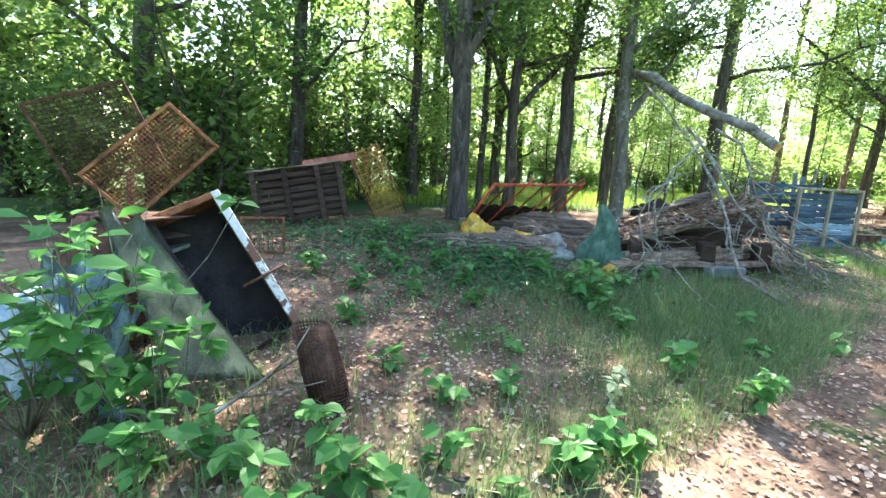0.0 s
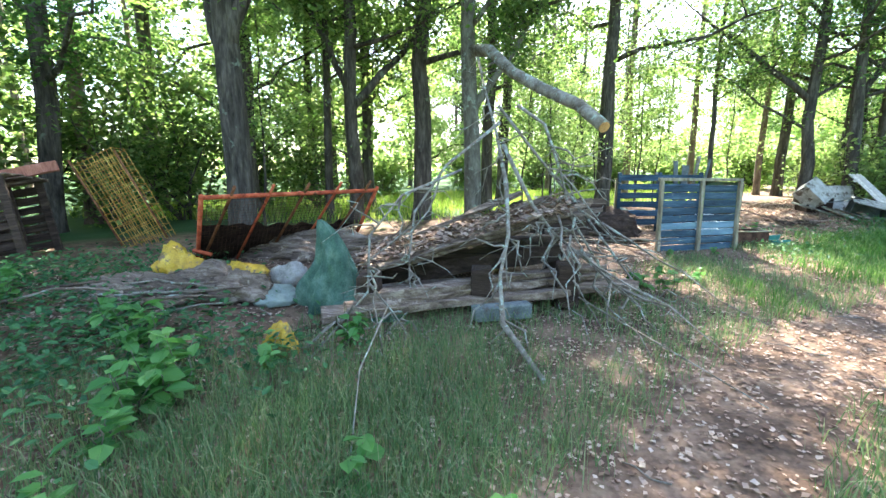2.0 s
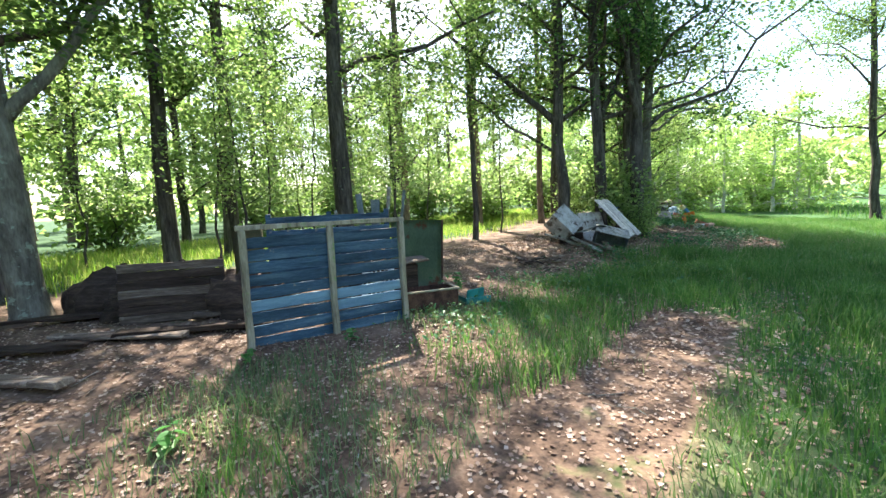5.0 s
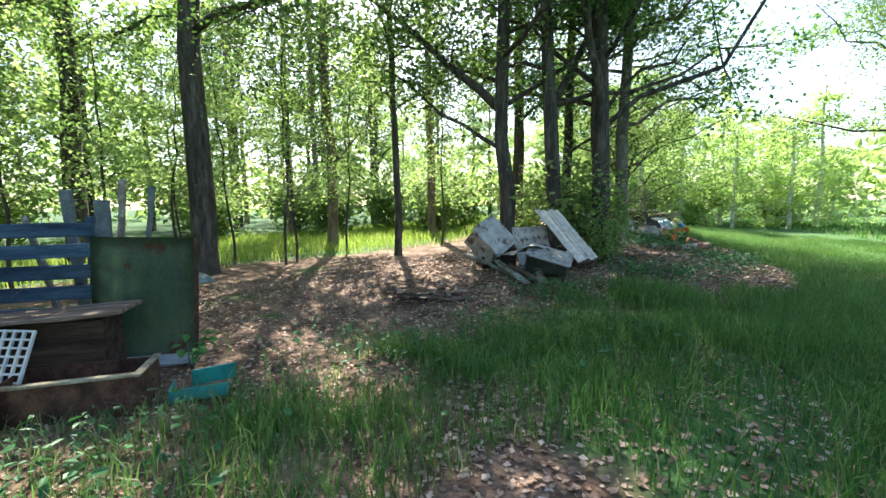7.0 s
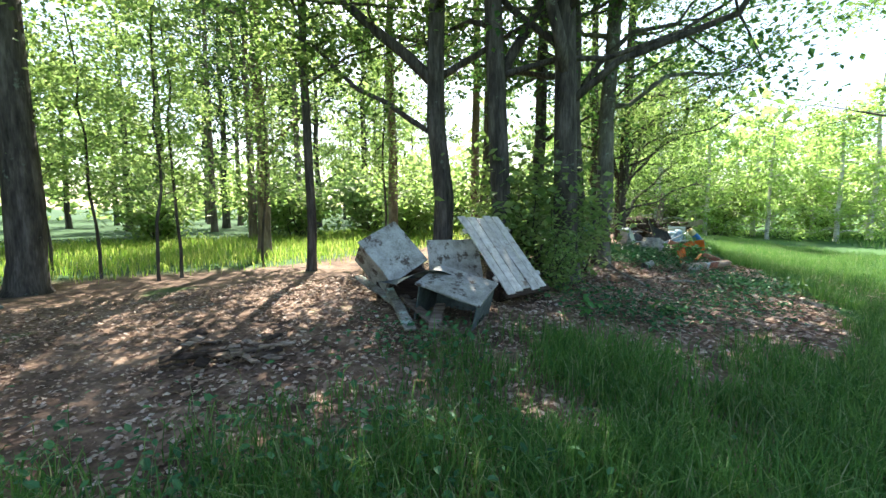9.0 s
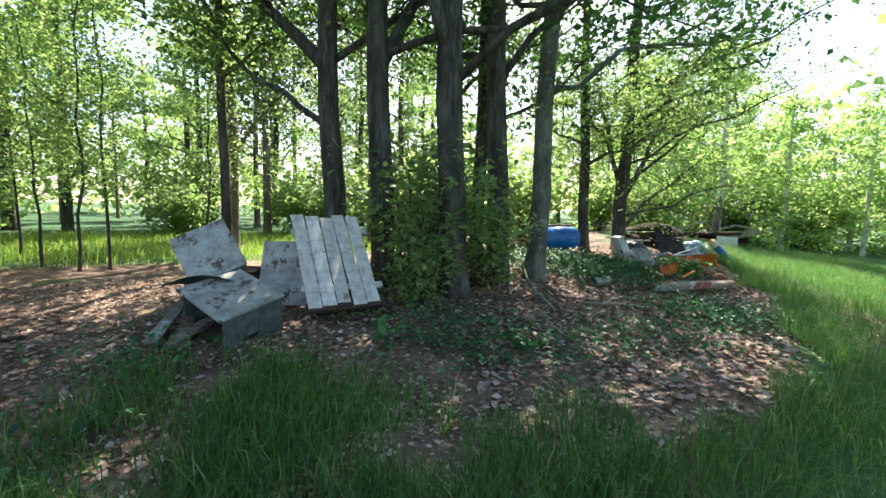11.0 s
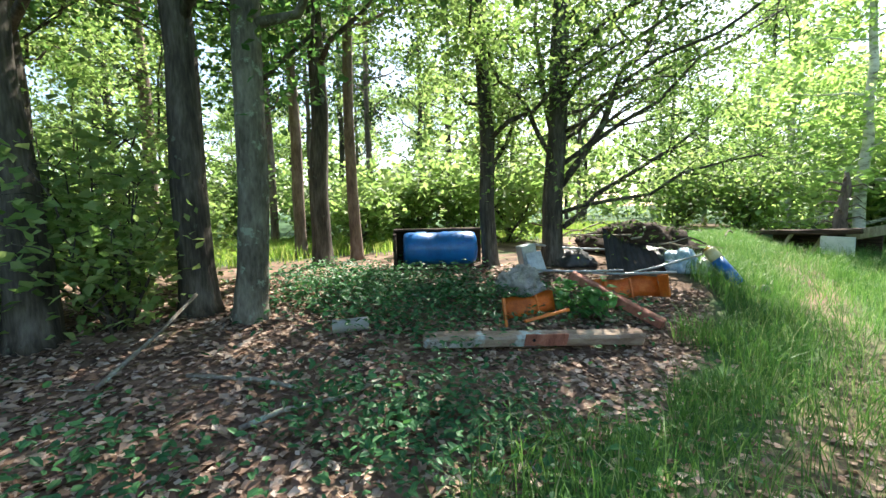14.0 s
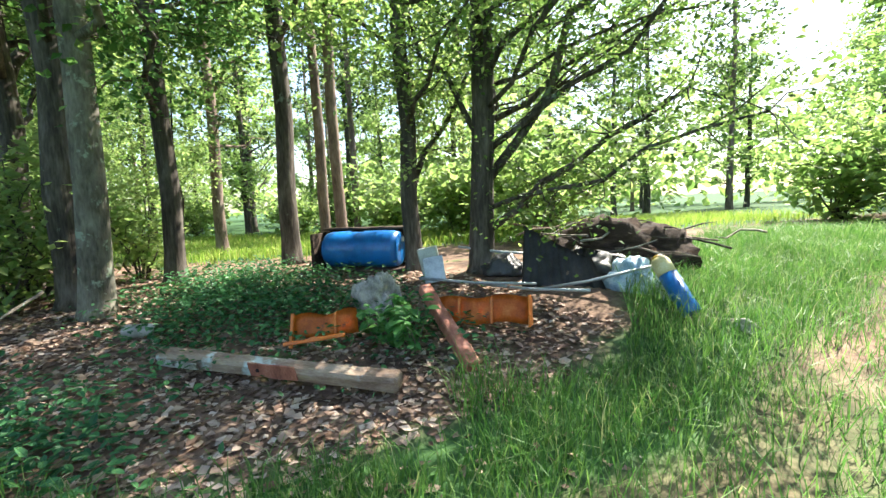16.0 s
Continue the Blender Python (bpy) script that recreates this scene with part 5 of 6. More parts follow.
MAIN = [[(5.92, 1.7, 0.02), (5.62, 2.3, 0.2), (5.58, 2.62, 0.52), (5.64, 3.05, 0.82), (5.6, 3.6, 1.3), (5.45, 4.4, 1.9), (5.2, 5.6, 2.7), (5.0, 7.0, 3.4)],
        [(5.55, 3.85, 1.72), (5.88, 3.58, 1.08), (6.1, 3.4, 0.8), (6.5, 3.2, 0.5), (6.9, 3.05, 0.16)],
        [(5.5, 4.2, 2.0), (4.95, 3.6, 1.5), (4.68, 3.2, 1.02), (4.69, 2.9, 0.62), (4.78, 2.55, 0.2), (4.6, 2.0, 0.04)],
        [(5.1, 3.7, 1.45), (4.6, 3.0, 1.2), (4.38, 2.65, 0.85), (4.45, 2.35, 0.4), (4.2, 1.7, 0.05)],
        [(5.7, 4.3, 2.2), (6.0, 4.0, 1.95), (6.2, 3.9, 1.4), (6.3, 3.7, 0.95), (6.7, 3.3, 0.25)],
        [(5.45, 5.0, 2.3), (6.0, 4.75, 1.6), (6.45, 4.45, 1.05), (6.8, 4.1, 0.55), (7.15, 3.75, 0.06)]]
rnd = random.Random(66)
for n_, pts in enumerate(MAIN):
    pts = [Vector(p) - o for p in pts]
    r0 = (0.026, 0.023, 0.018, 0.016, 0.022, 0.022)[n_]
    part("bough", tube(bmesh.new(), pts, [r0 * (0.75 + 0.25 * math.sin(k * 2.0)) if n_ == 0 else r0 * (1 - 0.13 * k) for k in range(len(pts))], 8, 0.14, n_), DEAD, brush)
    for k in range(1, len(pts) - 1):
        for _ in range(5 if n_ in (1, 4, 5) else 4):
            s0 = pts[k].lerp(pts[k + 1], rnd.random())
            d = Vector((rnd.uniform(-0.5, 1.0) if n_ in (1, 4, 5) else rnd.uniform(-0.8, 0.7), rnd.uniform(-0.9, 0.2), rnd.uniform(-0.9, 0.3))) * rnd.uniform(0.35, 0.95)
            q = s0 + d
            q.z = max(q.z, 0.03)
            p = wiggle(s0, q, 4, 0.07, rnd)
            tb = tube(bmesh.new(), p, [0.013, 0.011, 0.008, 0.006, 0.003], 5, 0.1, k)
            for _ in range(2):
                s1 = p[rnd.randint(1, 3)]
                q1 = s1 + Vector((rnd.uniform(-1, 1), rnd.uniform(-1, 0.4), rnd.uniform(-0.8, 0.4))) * 0.28
                q1.z = max(q1.z, 0.02)
                tube(tb, wiggle(s1, q1, 2, 0.04, rnd), [0.006, 0.004, 0.002], 4)
            part("twig", tb, DEAD, brush)
for i in range(13):
    s0 = Vector((6.3, 3.4, 0.7)) - o + Vector((rnd.uniform(-0.3, 0.3), rnd.uniform(-0.2, 0.2), rnd.uniform(-0.2, 0.4)))
    q = s0 + Vector((rnd.uniform(-0.1, 1.1), rnd.uniform(-1.3, -0.1), -0.6))
    q.z = max(q.z, 0.02)
    part("twig", tube(bmesh.new(), wiggle(s0, q, 5, 0.09, rnd), [0.014, 0.012, 0.01, 0.007, 0.005, 0.003], 5), DEAD, brush)
for p in ([(4.3, 0.2, 0.03), (4.9, 0.35, 0.1), (5.3, 0.05, 0.04)], [(6.3, 2.9, 0.25), (6.9, 1.9, 0.12), (7.2, 1.5, 0.03)], [(4.7, 2.1, 0.3), (4.75, 1.3, 0.15), (4.95, 0.6, 0.02)]):
    st = thing("fallen_stick", Matrix.Translation((p[0][0], p[0][1], gz(p[0][0], p[0][1]))), "thin pale stick lying in the grass", "stick")
    part("stick", tube(bmesh.new(), [Vector(q) - Vector((p[0][0], p[0][1], 0)) for q in p], [0.007, 0.006, 0.003], 5), DEAD, st)

# A rotten boarded panel and boards beyond.
panel = thing("boarded_panel", Matrix.Translation((6.85, 7.2, gz(6.85, 7.2))) @ Matrix.Rotation(0.08, 4, "Z") @ Matrix.Rotation(-0.12, 4, "X"), "low dark brown panel of rotten boards", "panel")
for i in range(7):
    part("board", slab(bmesh.new(), 1.12, 0.03, 0.095, Matrix.Translation((0, 0, 0.06 + i * 0.098)), 0.006, 0.008, i), DARKWOOD if i % 3 else ROT, panel)
for x in (-0.5, 0.1, 0.52):
    part("batten", slab(bmesh.new(), 0.06, 0.04, 0.72, Matrix.Translation((x, 0.04, 0.36)), 0.005, 0.006, 3), DARKWOOD, panel)
for i, (x, y, z, l, a) in enumerate([(7.3, 6.7, 0.06, 1.5, 0.15), (6.6, 6.6, 0.05, 1.3, -0.1), (6.9, 7.6, 0.62, 1.5, 0.1), (7.5, 7.3, 0.1, 0.9, 0.3), (5.9, 6.2, 0.06, 1.2, 0.2), (6.3, 5.6, 0.05, 1.1, -0.2), (5.6, 7.4, 0.3, 1.4, 0.3)]):
    bd = thing("loose_board", Matrix.Translation((x, y, gz(x, y))), "loose rotten board lying on leaves", "board", "loose boards")
    part("board", slab(bmesh.new(), l, 0.16, 0.04, Matrix.Translation((0, 0, min(z, 0.06))) @ Matrix.Rotation(a, 4, "Z") @ Matrix.Rotation(0.04, 4, "Y"), 0.006, 0.014, i + 60), ROT if i % 2 else DARKWOOD, bd)
for i, (x, y, sd_) in enumerate([(6.4, 7.6, 71), (5.8, 7.9, 73), (7.6, 7.5, 75)]):
    r_ = thing("rubbish_heap", Matrix.Translation((x, y, gz(x, y) - 0.03)), "heap of dark rotten wood and bark", "rubbish")
    part("lump", crumple(0.9, 0.6, 0.5, sd_, 0.4), DARKWOOD, r_)

# The blue slatted stall: front and back panels, sheets at the sides.
PL, PR = Vector((7.98, 6.15, 0.1)), Vector((9.52, 6.95, 0.08))
front = thing("stall_hurdle", frame_on(PL, PR, PL + Vector((0.0, 0.05, 1.2))), "faded blue slatted wooden panel with weathered posts", "panel")
WP = (PR - PL).length
BRIGHT = surf("brighter_blue_board", [(0.3, (0.09, 0.17, 0.24)), (0.6, (0.2, 0.33, 0.42))], 4, (0.4, 3, 3), 0.75, 0, 0.5, ((0.4, 0.45, 0.45), 0.66, 9.0))
for i in range(9):
    for x0, x1 in ((0.05, WP / 2 - 0.02), (WP / 2 + 0.02, WP - 0.05)):
        part("slat", slab(bmesh.new(), x1 - x0, 0.022, 0.106, Matrix.Translation(((x0 + x1) / 2, 0.03, 0.08 + i * 0.122)) @ Matrix.Rotation(random.Random(i + int(x0 * 10)).uniform(-0.012, 0.012), 4, "Y"), 0.004, 0.003, i), BRIGHT if i == 3 or (i == 2 and x0 > 0.5) else BLUEWOOD, front)
for x in (0.02, WP / 2, WP - 0.02):
    part("post", slab(bmesh.new(), 0.062, 0.05, 1.2, Matrix.Translation((x, -0.01, 0.58)), 0.006, 0.004, 5), POSTWOOD, front, "pale weathered post")
part("top_rail", slab(bmesh.new(), WP + 0.06, 0.055, 0.05, Matrix.Translation((WP / 2, 0.005, 1.2)), 0.006, 0.004, 6), POSTWOOD, front, "pale weathered top rail")
BL_, BR_ = Vector((7.75, 7.95, 0.2)), Vector((9.38, 8.15, 0.2))
rear = thing("stall_hurdle", frame_on(BL_, BR_, BL_ + Vector((0.0, 0.02, 1.2))), "blue slatted wooden back panel with gaps", "panel")
WB = (BR_ - BL_).length
for i in range(6):
    part("slat", slab(bmesh.new(), WB, 0.022, 0.115, Matrix.Translation((WB / 2, 0, 0.22 + i * 0.175)), 0.004, 0.004, i), BLUEWOOD, rear)
for x in (0.03, WB / 2, WB - 0.03):
    part("post", slab(bmesh.new(), 0.07, 0.05, 1.2, Matrix.Translation((x, 0.04, 0.6)), 0.006, 0.004, 8), BLUEWOOD, rear)
leftsheet = thing("metal_sheet", frame_on((7.55, 7.3, 0.18), (7.72, 7.95, 0.2), (7.55, 7.3, 1.3)), "olive rusted sheet closing the stall's side", "sheet")
part("sheet", sheet(bmesh.new(), 0.66, 1.1, 6, 6, lambda u, v: (0, 0.02 * math.sin(6 * u), 0)), OLIVE, leftsheet)
green = thing("metal_sheet", frame_on((9.36, 8.05, 0.16), (10.1, 8.22, 0.12), (9.3, 8.05, 1.3)), "green-painted steel sheet with rust streaks, bent at the foot", "sheet")
part("sheet", sheet(bmesh.new(), 0.76, 1.08, 8, 10, lambda u, v: (0.0, 0.02 * math.sin(4 * u) - 0.22 * max(0, 0.12 - v) * 6, 0)), GREENPAINT, green)
part("edge", slab(bmesh.new(), 0.035, 0.03, 1.08, Matrix.Translation((0.76, 0, 0.54)), 0.004), RUSTDARK, green)
part("foot", slab(bmesh.new(), 0.8, 0.14, 0.02, Matrix.Translation((0.4, -0.16, 0.06)) @ Matrix.Rotation(0.3, 4, "X"), 0.004, 0.004, 3), GREYMETAL, green)
bin_ = thing("rusty_bin", Matrix.Translation((9.75, 7.35, gz(9.75, 7.35))) @ Matrix.Rotation(0.2, 4, "Z"), "low rusty brown metal bin filled with dead leaves", "bin")
for nm, sx, sy, sz, ox, oy, oz in [("wall", 0.8, 0.015, 0.26, 0, -0.2, 0.13), ("wall", 0.8, 0.015, 0.26, 0, 0.2, 0.13), ("wall", 0.015, 0.4, 0.26, -0.4, 0, 0.13), ("wall", 0.015, 0.4, 0.26, 0.4, 0, 0.13), ("floor", 0.8, 0.4, 0.16, 0, 0, 0.08), ("rim", 0.84, 0.05, 0.02, 0, -0.2, 0.27), ("rim", 0.05, 0.4, 0.02, 0.4, 0, 0.27)]:
    part(nm, slab(bmesh.new(), sx, sy, sz, Matrix.Translation((ox, oy, oz)), 0.004), POSTWOOD if nm == "rim" else RUSTDARK, bin_)
cupboard = thing("wooden_cupboard", Matrix.Translation((9.25, 7.75, gz(9.25, 7.75))) @ Matrix.Rotation(0.15, 4, "Z"), "dark brown low cupboard with an overhanging board", "cupboard")
part("body", slab(bmesh.new(), 0.9, 0.35, 0.5, Matrix.Translation((0, 0, 0.25)), 0.01, 0.006, 2), DARKWOOD, cupboard)
part("top_board", slab(bmesh.new(), 1.15, 0.42, 0.03, Matrix.Translation((0.02, -0.04, 0.53)) @ Matrix.Rotation(-0.04, 4, "Y"), 0.005, 0.005, 3), ROT, cupboard)
eggs = thing("plastic_grate", frame_on((9.0, 7.28, 0.35), (9.42, 7.34, 0.3), (8.92, 7.45, 0.75)), "dirty white plastic grate leaning inside the stall", "grate")
for i in range(8):
    part("bar", slab(bmesh.new(), 0.014, 0.03, 0.36, Matrix.Translation((i * 0.055, 0, 0.18)), 0.002), WHITEPL, eggs)
for j in range(7):
    part("crossbar", slab(bmesh.new(), 0.4, 0.026, 0.014, Matrix.Translation((0.19, 0, 0.01 + j * 0.057)), 0.002), WHITEPL, eggs)
teal = thing("plastic_crate", Matrix.Translation((10.45, 7.5, gz(10.45, 7.5))) @ Matrix.Rotation(0.3, 4, "Z"), "broken teal plastic crate half sunk in grass", "crate")
for nm, sx, sy, sz, ox, oy, oz, rz in [("wall", 0.36, 0.012, 0.09, 0, -0.12, 0.05, 0), ("wall", 0.012, 0.24, 0.09, -0.18, 0, 0.05, 0), ("wall", 0.3, 0.012, 0.13, 0.08, 0.12, 0.09, 0.2), ("base", 0.36, 0.24, 0.01, 0, 0, 0.01, 0)]:
    part(nm, slab(bmesh.new(), sx, sy, sz, Matrix.Translation((ox, oy, oz)) @ Matrix.Rotation(rz, 4, "Z") @ Matrix.Rotation(rz, 4, "X"), 0.003), TEAL, teal)
for i, (x, y, h, l, w_) in enumerate([(9.05, 8.5, 1.55, -0.06, 0.09), (9.25, 8.55, 1.65, 0.1, 0.05), (9.15, 8.6, 1.45, 0.03, 0.13), (8.9, 8.5, 1.35, -0.22, 0.05), (9.4, 8.6, 1.6, 0.15, 0.04)]):
    sp = thing("wooden_stake", Matrix.Translation((x, y, gz(x, y) - 0.12)) @ Matrix.Rotation(l, 4, "Y"), "grey weathered stake standing behind the stall", "stake", "stakes behind the stall")
    part("stake", slab(bmesh.new(), w_, 0.04, h, Matrix.Translation((0, 0, h / 2)), 0.005, 0.008, i), DEAD if i % 2 else GREYBOX, sp)
pl = thing("plastic_sheeting", Matrix.Translation((8.55, 11.5, gz(8.55, 11.5) - 0.02)), "small pale green plastic sheet on the leaves", "sheeting")
part("sheeting", crumple(0.6, 0.3, 0.16, 81, 0.4), GREYTARP, pl)

# The white boxes, slatted board and planks.
def hive(name, m, label, w, d, h, face, top, open_front=False):
    t = thing(name, m, label, "box", "white boxes")
    for nm, sx, sy, sz, ox, oy, oz, mt in [("front", w, 0.02, h, 0, -d / 2, h / 2, face), ("back", w, 0.02, h, 0, d / 2, h / 2, face), ("side", 0.02, d - 0.02, h, -w / 2 + 0.01, 0, h / 2, face), ("side", 0.02, d - 0.02, h, w / 2 - 0.01, 0, h / 2, face), ("lid", w + 0.05, d + 0.05, 0.025, 0, 0, h + 0.012, top)]:
        if not (open_front and nm == "front"):
            part(nm, slab(bmesh.new(), sx, sy, sz, Matrix.Translation((ox, oy, oz)), 0.005, 0.004, int(w * 100)), mt, t)
    return t


def set_on(lid, along, normal, h):
    """A pose for a box whose lid is centred at a place, with its long edge and its upward side given."""
    x, z = Vector(along).normalized(), Vector(normal).normalized()
    x = (x - z * x.dot(z)).normalized()
    return Matrix.Translation(Vector(lid) - z * h) @ Matrix((x, z.cross(x), z)).transposed().to_4x4()


# sides in the darkened blue-grey hold painted shade; the lid stays pale
box_a = hive("wooden_box", set_on((14.27, 10.84, 0.64), (0.62, -0.3, -0.06), (0.14, -0.3, 0.94), 0.56), "tipped wooden box with a white lid, blue-grey sides darkened for shade", 0.66, 0.56, 0.56, GREYBOX, WHITEBOX, True)
part("hand_hole", slab(bmesh.new(), 0.016, 0.14, 0.035, Matrix.Translation((0.332, -0.03, 0.29)), 0.01), BLACKMETAL, box_a, "dark hand hole")
box_b = hive("wooden_box", set_on((13.54, 11.5, 0.93), (0.39, -0.17, -0.44), (0.29, -0.78, 0.56), 0.42), "weathered white wooden box tipped on its edge", 0.6, 0.52, 0.42, WHITEBOX, WHITEBOX)
for y in (-0.2, 0.22):
    part("peg", tube(bmesh.new(), [(0.28, y, 0.3), (0.42, y, 0.33)], 0.014, 6), DARKWOOD, box_b)
prop = thing("prop_block", Matrix.Translation((13.62, 11.78, gz(13.62, 11.78))), "dark rotten block under the box", "block")
part("block", slab(bmesh.new(), 0.6, 0.5, 0.4, Matrix.Translation((0, 0, 0.18)), 0.02, 0.02, 5), DARKWOOD, prop)
lean = thing("white_board", frame_on((14.05, 11.65, 0.42), (14.5, 11.75, 0.42), (13.95, 11.95, 1.1)), "white board leaning among the boxes", "board")
part("board", slab(bmesh.new(), 0.7, 0.02, 0.75, Matrix.Translation((0.3, 0, 0.3)), 0.005, 0.005, 6), WHITEBOX, lean)
SL = [Vector((14.84, 11.15, 0.5)), Vector((15.41, 11.6, 0.5)), Vector((14.36, 11.8, 1.33))]
slats = thing("slatted_board", frame_on(*SL), "whitewashed slatted board leaning against the trees", "board")
for i in range(5):
    part("slat", slab(bmesh.new(), 0.136, 0.018, 1.22 - 0.04 * (i % 3), Matrix.Translation((0.07 + i * 0.15, 0, 0.57)) @ Matrix.Rotation(0.008 * (i % 3 - 1), 4, "Y"), 0.004, 0.004, i), SLATWOOD, slats)
for z in (0.2, 0.95):
    part("batten", slab(bmesh.new(), 0.84, 0.03, 0.07, Matrix.Translation((0.4, 0.026, z)), 0.004, 0.003, 4), SLATWOOD, slats)
part("prop", slab(bmesh.new(), 0.8, 0.05, 0.1, Matrix.Translation((0.4, 0.03, -0.02)), 0.004, 0.003, 4), DARKWOOD, slats)
under = thing("prop_block", Matrix.Translation((14.98, 11.75, gz(14.98, 11.75))) @ Matrix.Rotation(0.68, 4, "Z"), "dark rotten frame under the slatted board", "block")
part("block", slab(bmesh.new(), 0.6, 0.25, 0.4, Matrix.Translation((0, 0, 0.17)), 0.02, 0.02, 7), DARKWOOD, under)
bent = thing("bent_sheet", Matrix.Translation((13.4, 11.1, gz(13.4, 11.1))) @ Matrix.Rotation(0.5, 4, "Z"), "grey bent roofing sheet on planks", "sheet")
part("sheet", sheet(bmesh.new(), 0.75, 0.4, 12, 4, lambda u, v: (0, -0.5 * v, 0.32 - 0.36 * v + 0.12 * math.sin(3.1 * u) * v)), GREYBOX, bent)
for i, (x, y, a, l) in enumerate([(13.65, 10.85, 1.9, 0.9), (13.9, 10.75, 2.15, 0.8), (13.4, 11.4, 2.3, 1.0), (14.05, 10.65, 1.4, 0.5)]):
    bd = thing("loose_board", Matrix.Translation((x, y, gz(x, y))), "pale weathered plank propped under the boxes", "board", "planks by the boxes")
    part("board", slab(bmesh.new(), l, 0.11, 0.035, Matrix.Translation((0, 0, 0.12)) @ Matrix.Rotation(a, 4, "Z") @ Matrix.Rotation(-0.28, 4, "Y"), 0.005, 0.008, i + 90), (DEAD, ROT)[i % 2], bd)
bark_heap = thing("bark_heap", Matrix.Translation((12.3, 10.0, gz(12.3, 10.0) - 0.03)), "low heap of reddish-brown bark pieces", "heap")
rnd = random.Random(95)
for i in range(26):
    part("bark_piece", slab(bmesh.new(), rnd.uniform(0.12, 0.35), rnd.uniform(0.05, 0.1), 0.015, Matrix.Translation((rnd.gauss(0, 0.3), rnd.gauss(0, 0.2), rnd.uniform(0.04, 0.14))) @ Matrix.Rotation(rnd.uniform(0, 3), 4, "Z") @ Matrix.Rotation(rnd.uniform(-0.4, 0.4), 4, "X"), 0.003, 0.01, i), (ROT, DARKWOOD)[i % 2], bark_heap)

# The heap under the spreading tree.
drum = thing("plastic_drum", Matrix.Translation((17.66, 17.0, gz(17.66, 17.0) + 0.02)) @ Matrix.Rotation(0.6, 4, "Z") @ Matrix.Scale(1.08, 4), "blue plastic drum lying in a dark wooden tray", "drum")
b, prof = bmesh.new(), [(-0.52, 0.02), (-0.52, 0.17), (-0.5, 0.215), (-0.44, 0.235), (-0.2, 0.24), (-0.18, 0.228), (0.02, 0.228), (0.04, 0.24), (0.3, 0.24), (0.44, 0.235), (0.5, 0.215), (0.52, 0.17), (0.52, 0.02)]
rings = [[b.verts.new((x, r_ * math.cos(k * math.tau / 28), 0.26 + r_ * math.sin(k * math.tau / 28))) for k in range(28)] for x, r_ in prof]
for r0, r1 in zip(rings, rings[1:]):
    for k in range(28):
        b.faces.new((r0[k], r0[(k + 1) % 28], r1[(k + 1) % 28], r1[k])).smooth = True
b.faces.new(rings[0][::-1])
b.faces.new(rings[-1])
part("drum_body", b, BLUEPLASTIC, drum)
part("bung", tube(bmesh.new(), [(0.515, 0.05, 0.38), (0.54, 0.05, 0.38)], 0.03, 12), WHITEPL, drum)
for nm, sx, sy, sz, ox, oy, oz in [("tray_back", 1.3, 0.04, 0.5, 0, 0.29, 0.25), ("tray_end", 0.04, 0.5, 0.48, -0.64, 0.04, 0.24), ("tray_top", 1.3, 0.2, 0.03, 0, 0.2, 0.52), ("tray_floor", 1.3, 0.55, 0.03, 0, 0.03, 0.005)]:
    part(nm, slab(bmesh.new(), sx, sy, sz, Matrix.Translation((ox, oy, oz)), 0.006, 0.006, 3), DARKWOOD, drum)

beam = thing("timber_beam", frame_on((18.92, 14.38, gz(18.92, 14.38) + 0.07), (20.62, 15.56, gz(20.62, 15.56) + 0.09), (18.92, 14.38, 2)), "long peeling beam with white, grey and red paint", "beam")
part("beam", slab(bmesh.new(), 2.07, 0.14, 0.12, Matrix.Translation((1.03, 0, 0.01)) @ Matrix.Rotation(0.3, 4, "X"), 0.025, 0.008, 4), BEAMPAINT, beam)
part("painted_patch", slab(bmesh.new(), 0.38, 0.01, 0.06, Matrix.Translation((0.24, -0.092, -0.01)) @ Matrix.Rotation(0.3, 4, "X"), 0.002, 0.004, 6), WHITEBOX, beam, "flaking white paint")
part("painted_patch", slab(bmesh.new(), 0.4, 0.01, 0.12, Matrix.Translation((1.1, -0.086, 0.02)) @ Matrix.Rotation(0.3, 4, "X"), 0.002, 0.004, 8), REDPOST, beam, "dull red paint")
part("bolt_hole", tube(bmesh.new(), [(0.98, -0.1, 0.02), (0.98, -0.07, 0.02)], 0.014, 8), BLACKMETAL, beam)

orange = thing("orange_bin", frame_on((19.36, 15.3, 0.33), (19.78, 15.74, 0.38), (19.32, 15.42, 0.7)), "broken orange plastic bin lying on leaves", "bin")
part("front_wall", sheet(bmesh.new(), 0.58, 0.2, 10, 4, lambda u, v: (0, 0.03 * math.sin(5 * u) * v, 0.02 * math.sin(9 * u) * (v > 0.9)), 0.008), ORANGE, orange)
part("rib", slab(bmesh.new(), 0.03, 0.03, 0.3, Matrix.Translation((-0.01, -0.02, 0.07)) @ Matrix.Rotation(0.1, 4, "Y"), 0.004), ORANGE, orange)
part("rib", slab(bmesh.new(), 0.02, 0.02, 0.18, Matrix.Translation((0.38, -0.012, 0.1)), 0.004), ORANGE, orange)
part("lip", slab(bmesh.new(), 0.5, 0.05, 0.03, Matrix.Translation((0.3, -0.3, -0.03)) @ Matrix.Rotation(-0.06, 4, "Y"), 0.006, 0.004, 4), ORANGE, orange)
orange_b = thing("orange_bin", frame_on((20.02, 16.4, 0.36), (20.72, 16.84, 0.4), (19.99, 16.52, 0.7)), "large orange plastic bin on its side in grass", "bin")
part("front_wall", sheet(bmesh.new(), 0.84, 0.24, 12, 4, lambda u, v: (0, 0.03 * math.sin(6 * u) * v, 0.015 * math.sin(11 * u)), 0.008), ORANGE, orange_b)
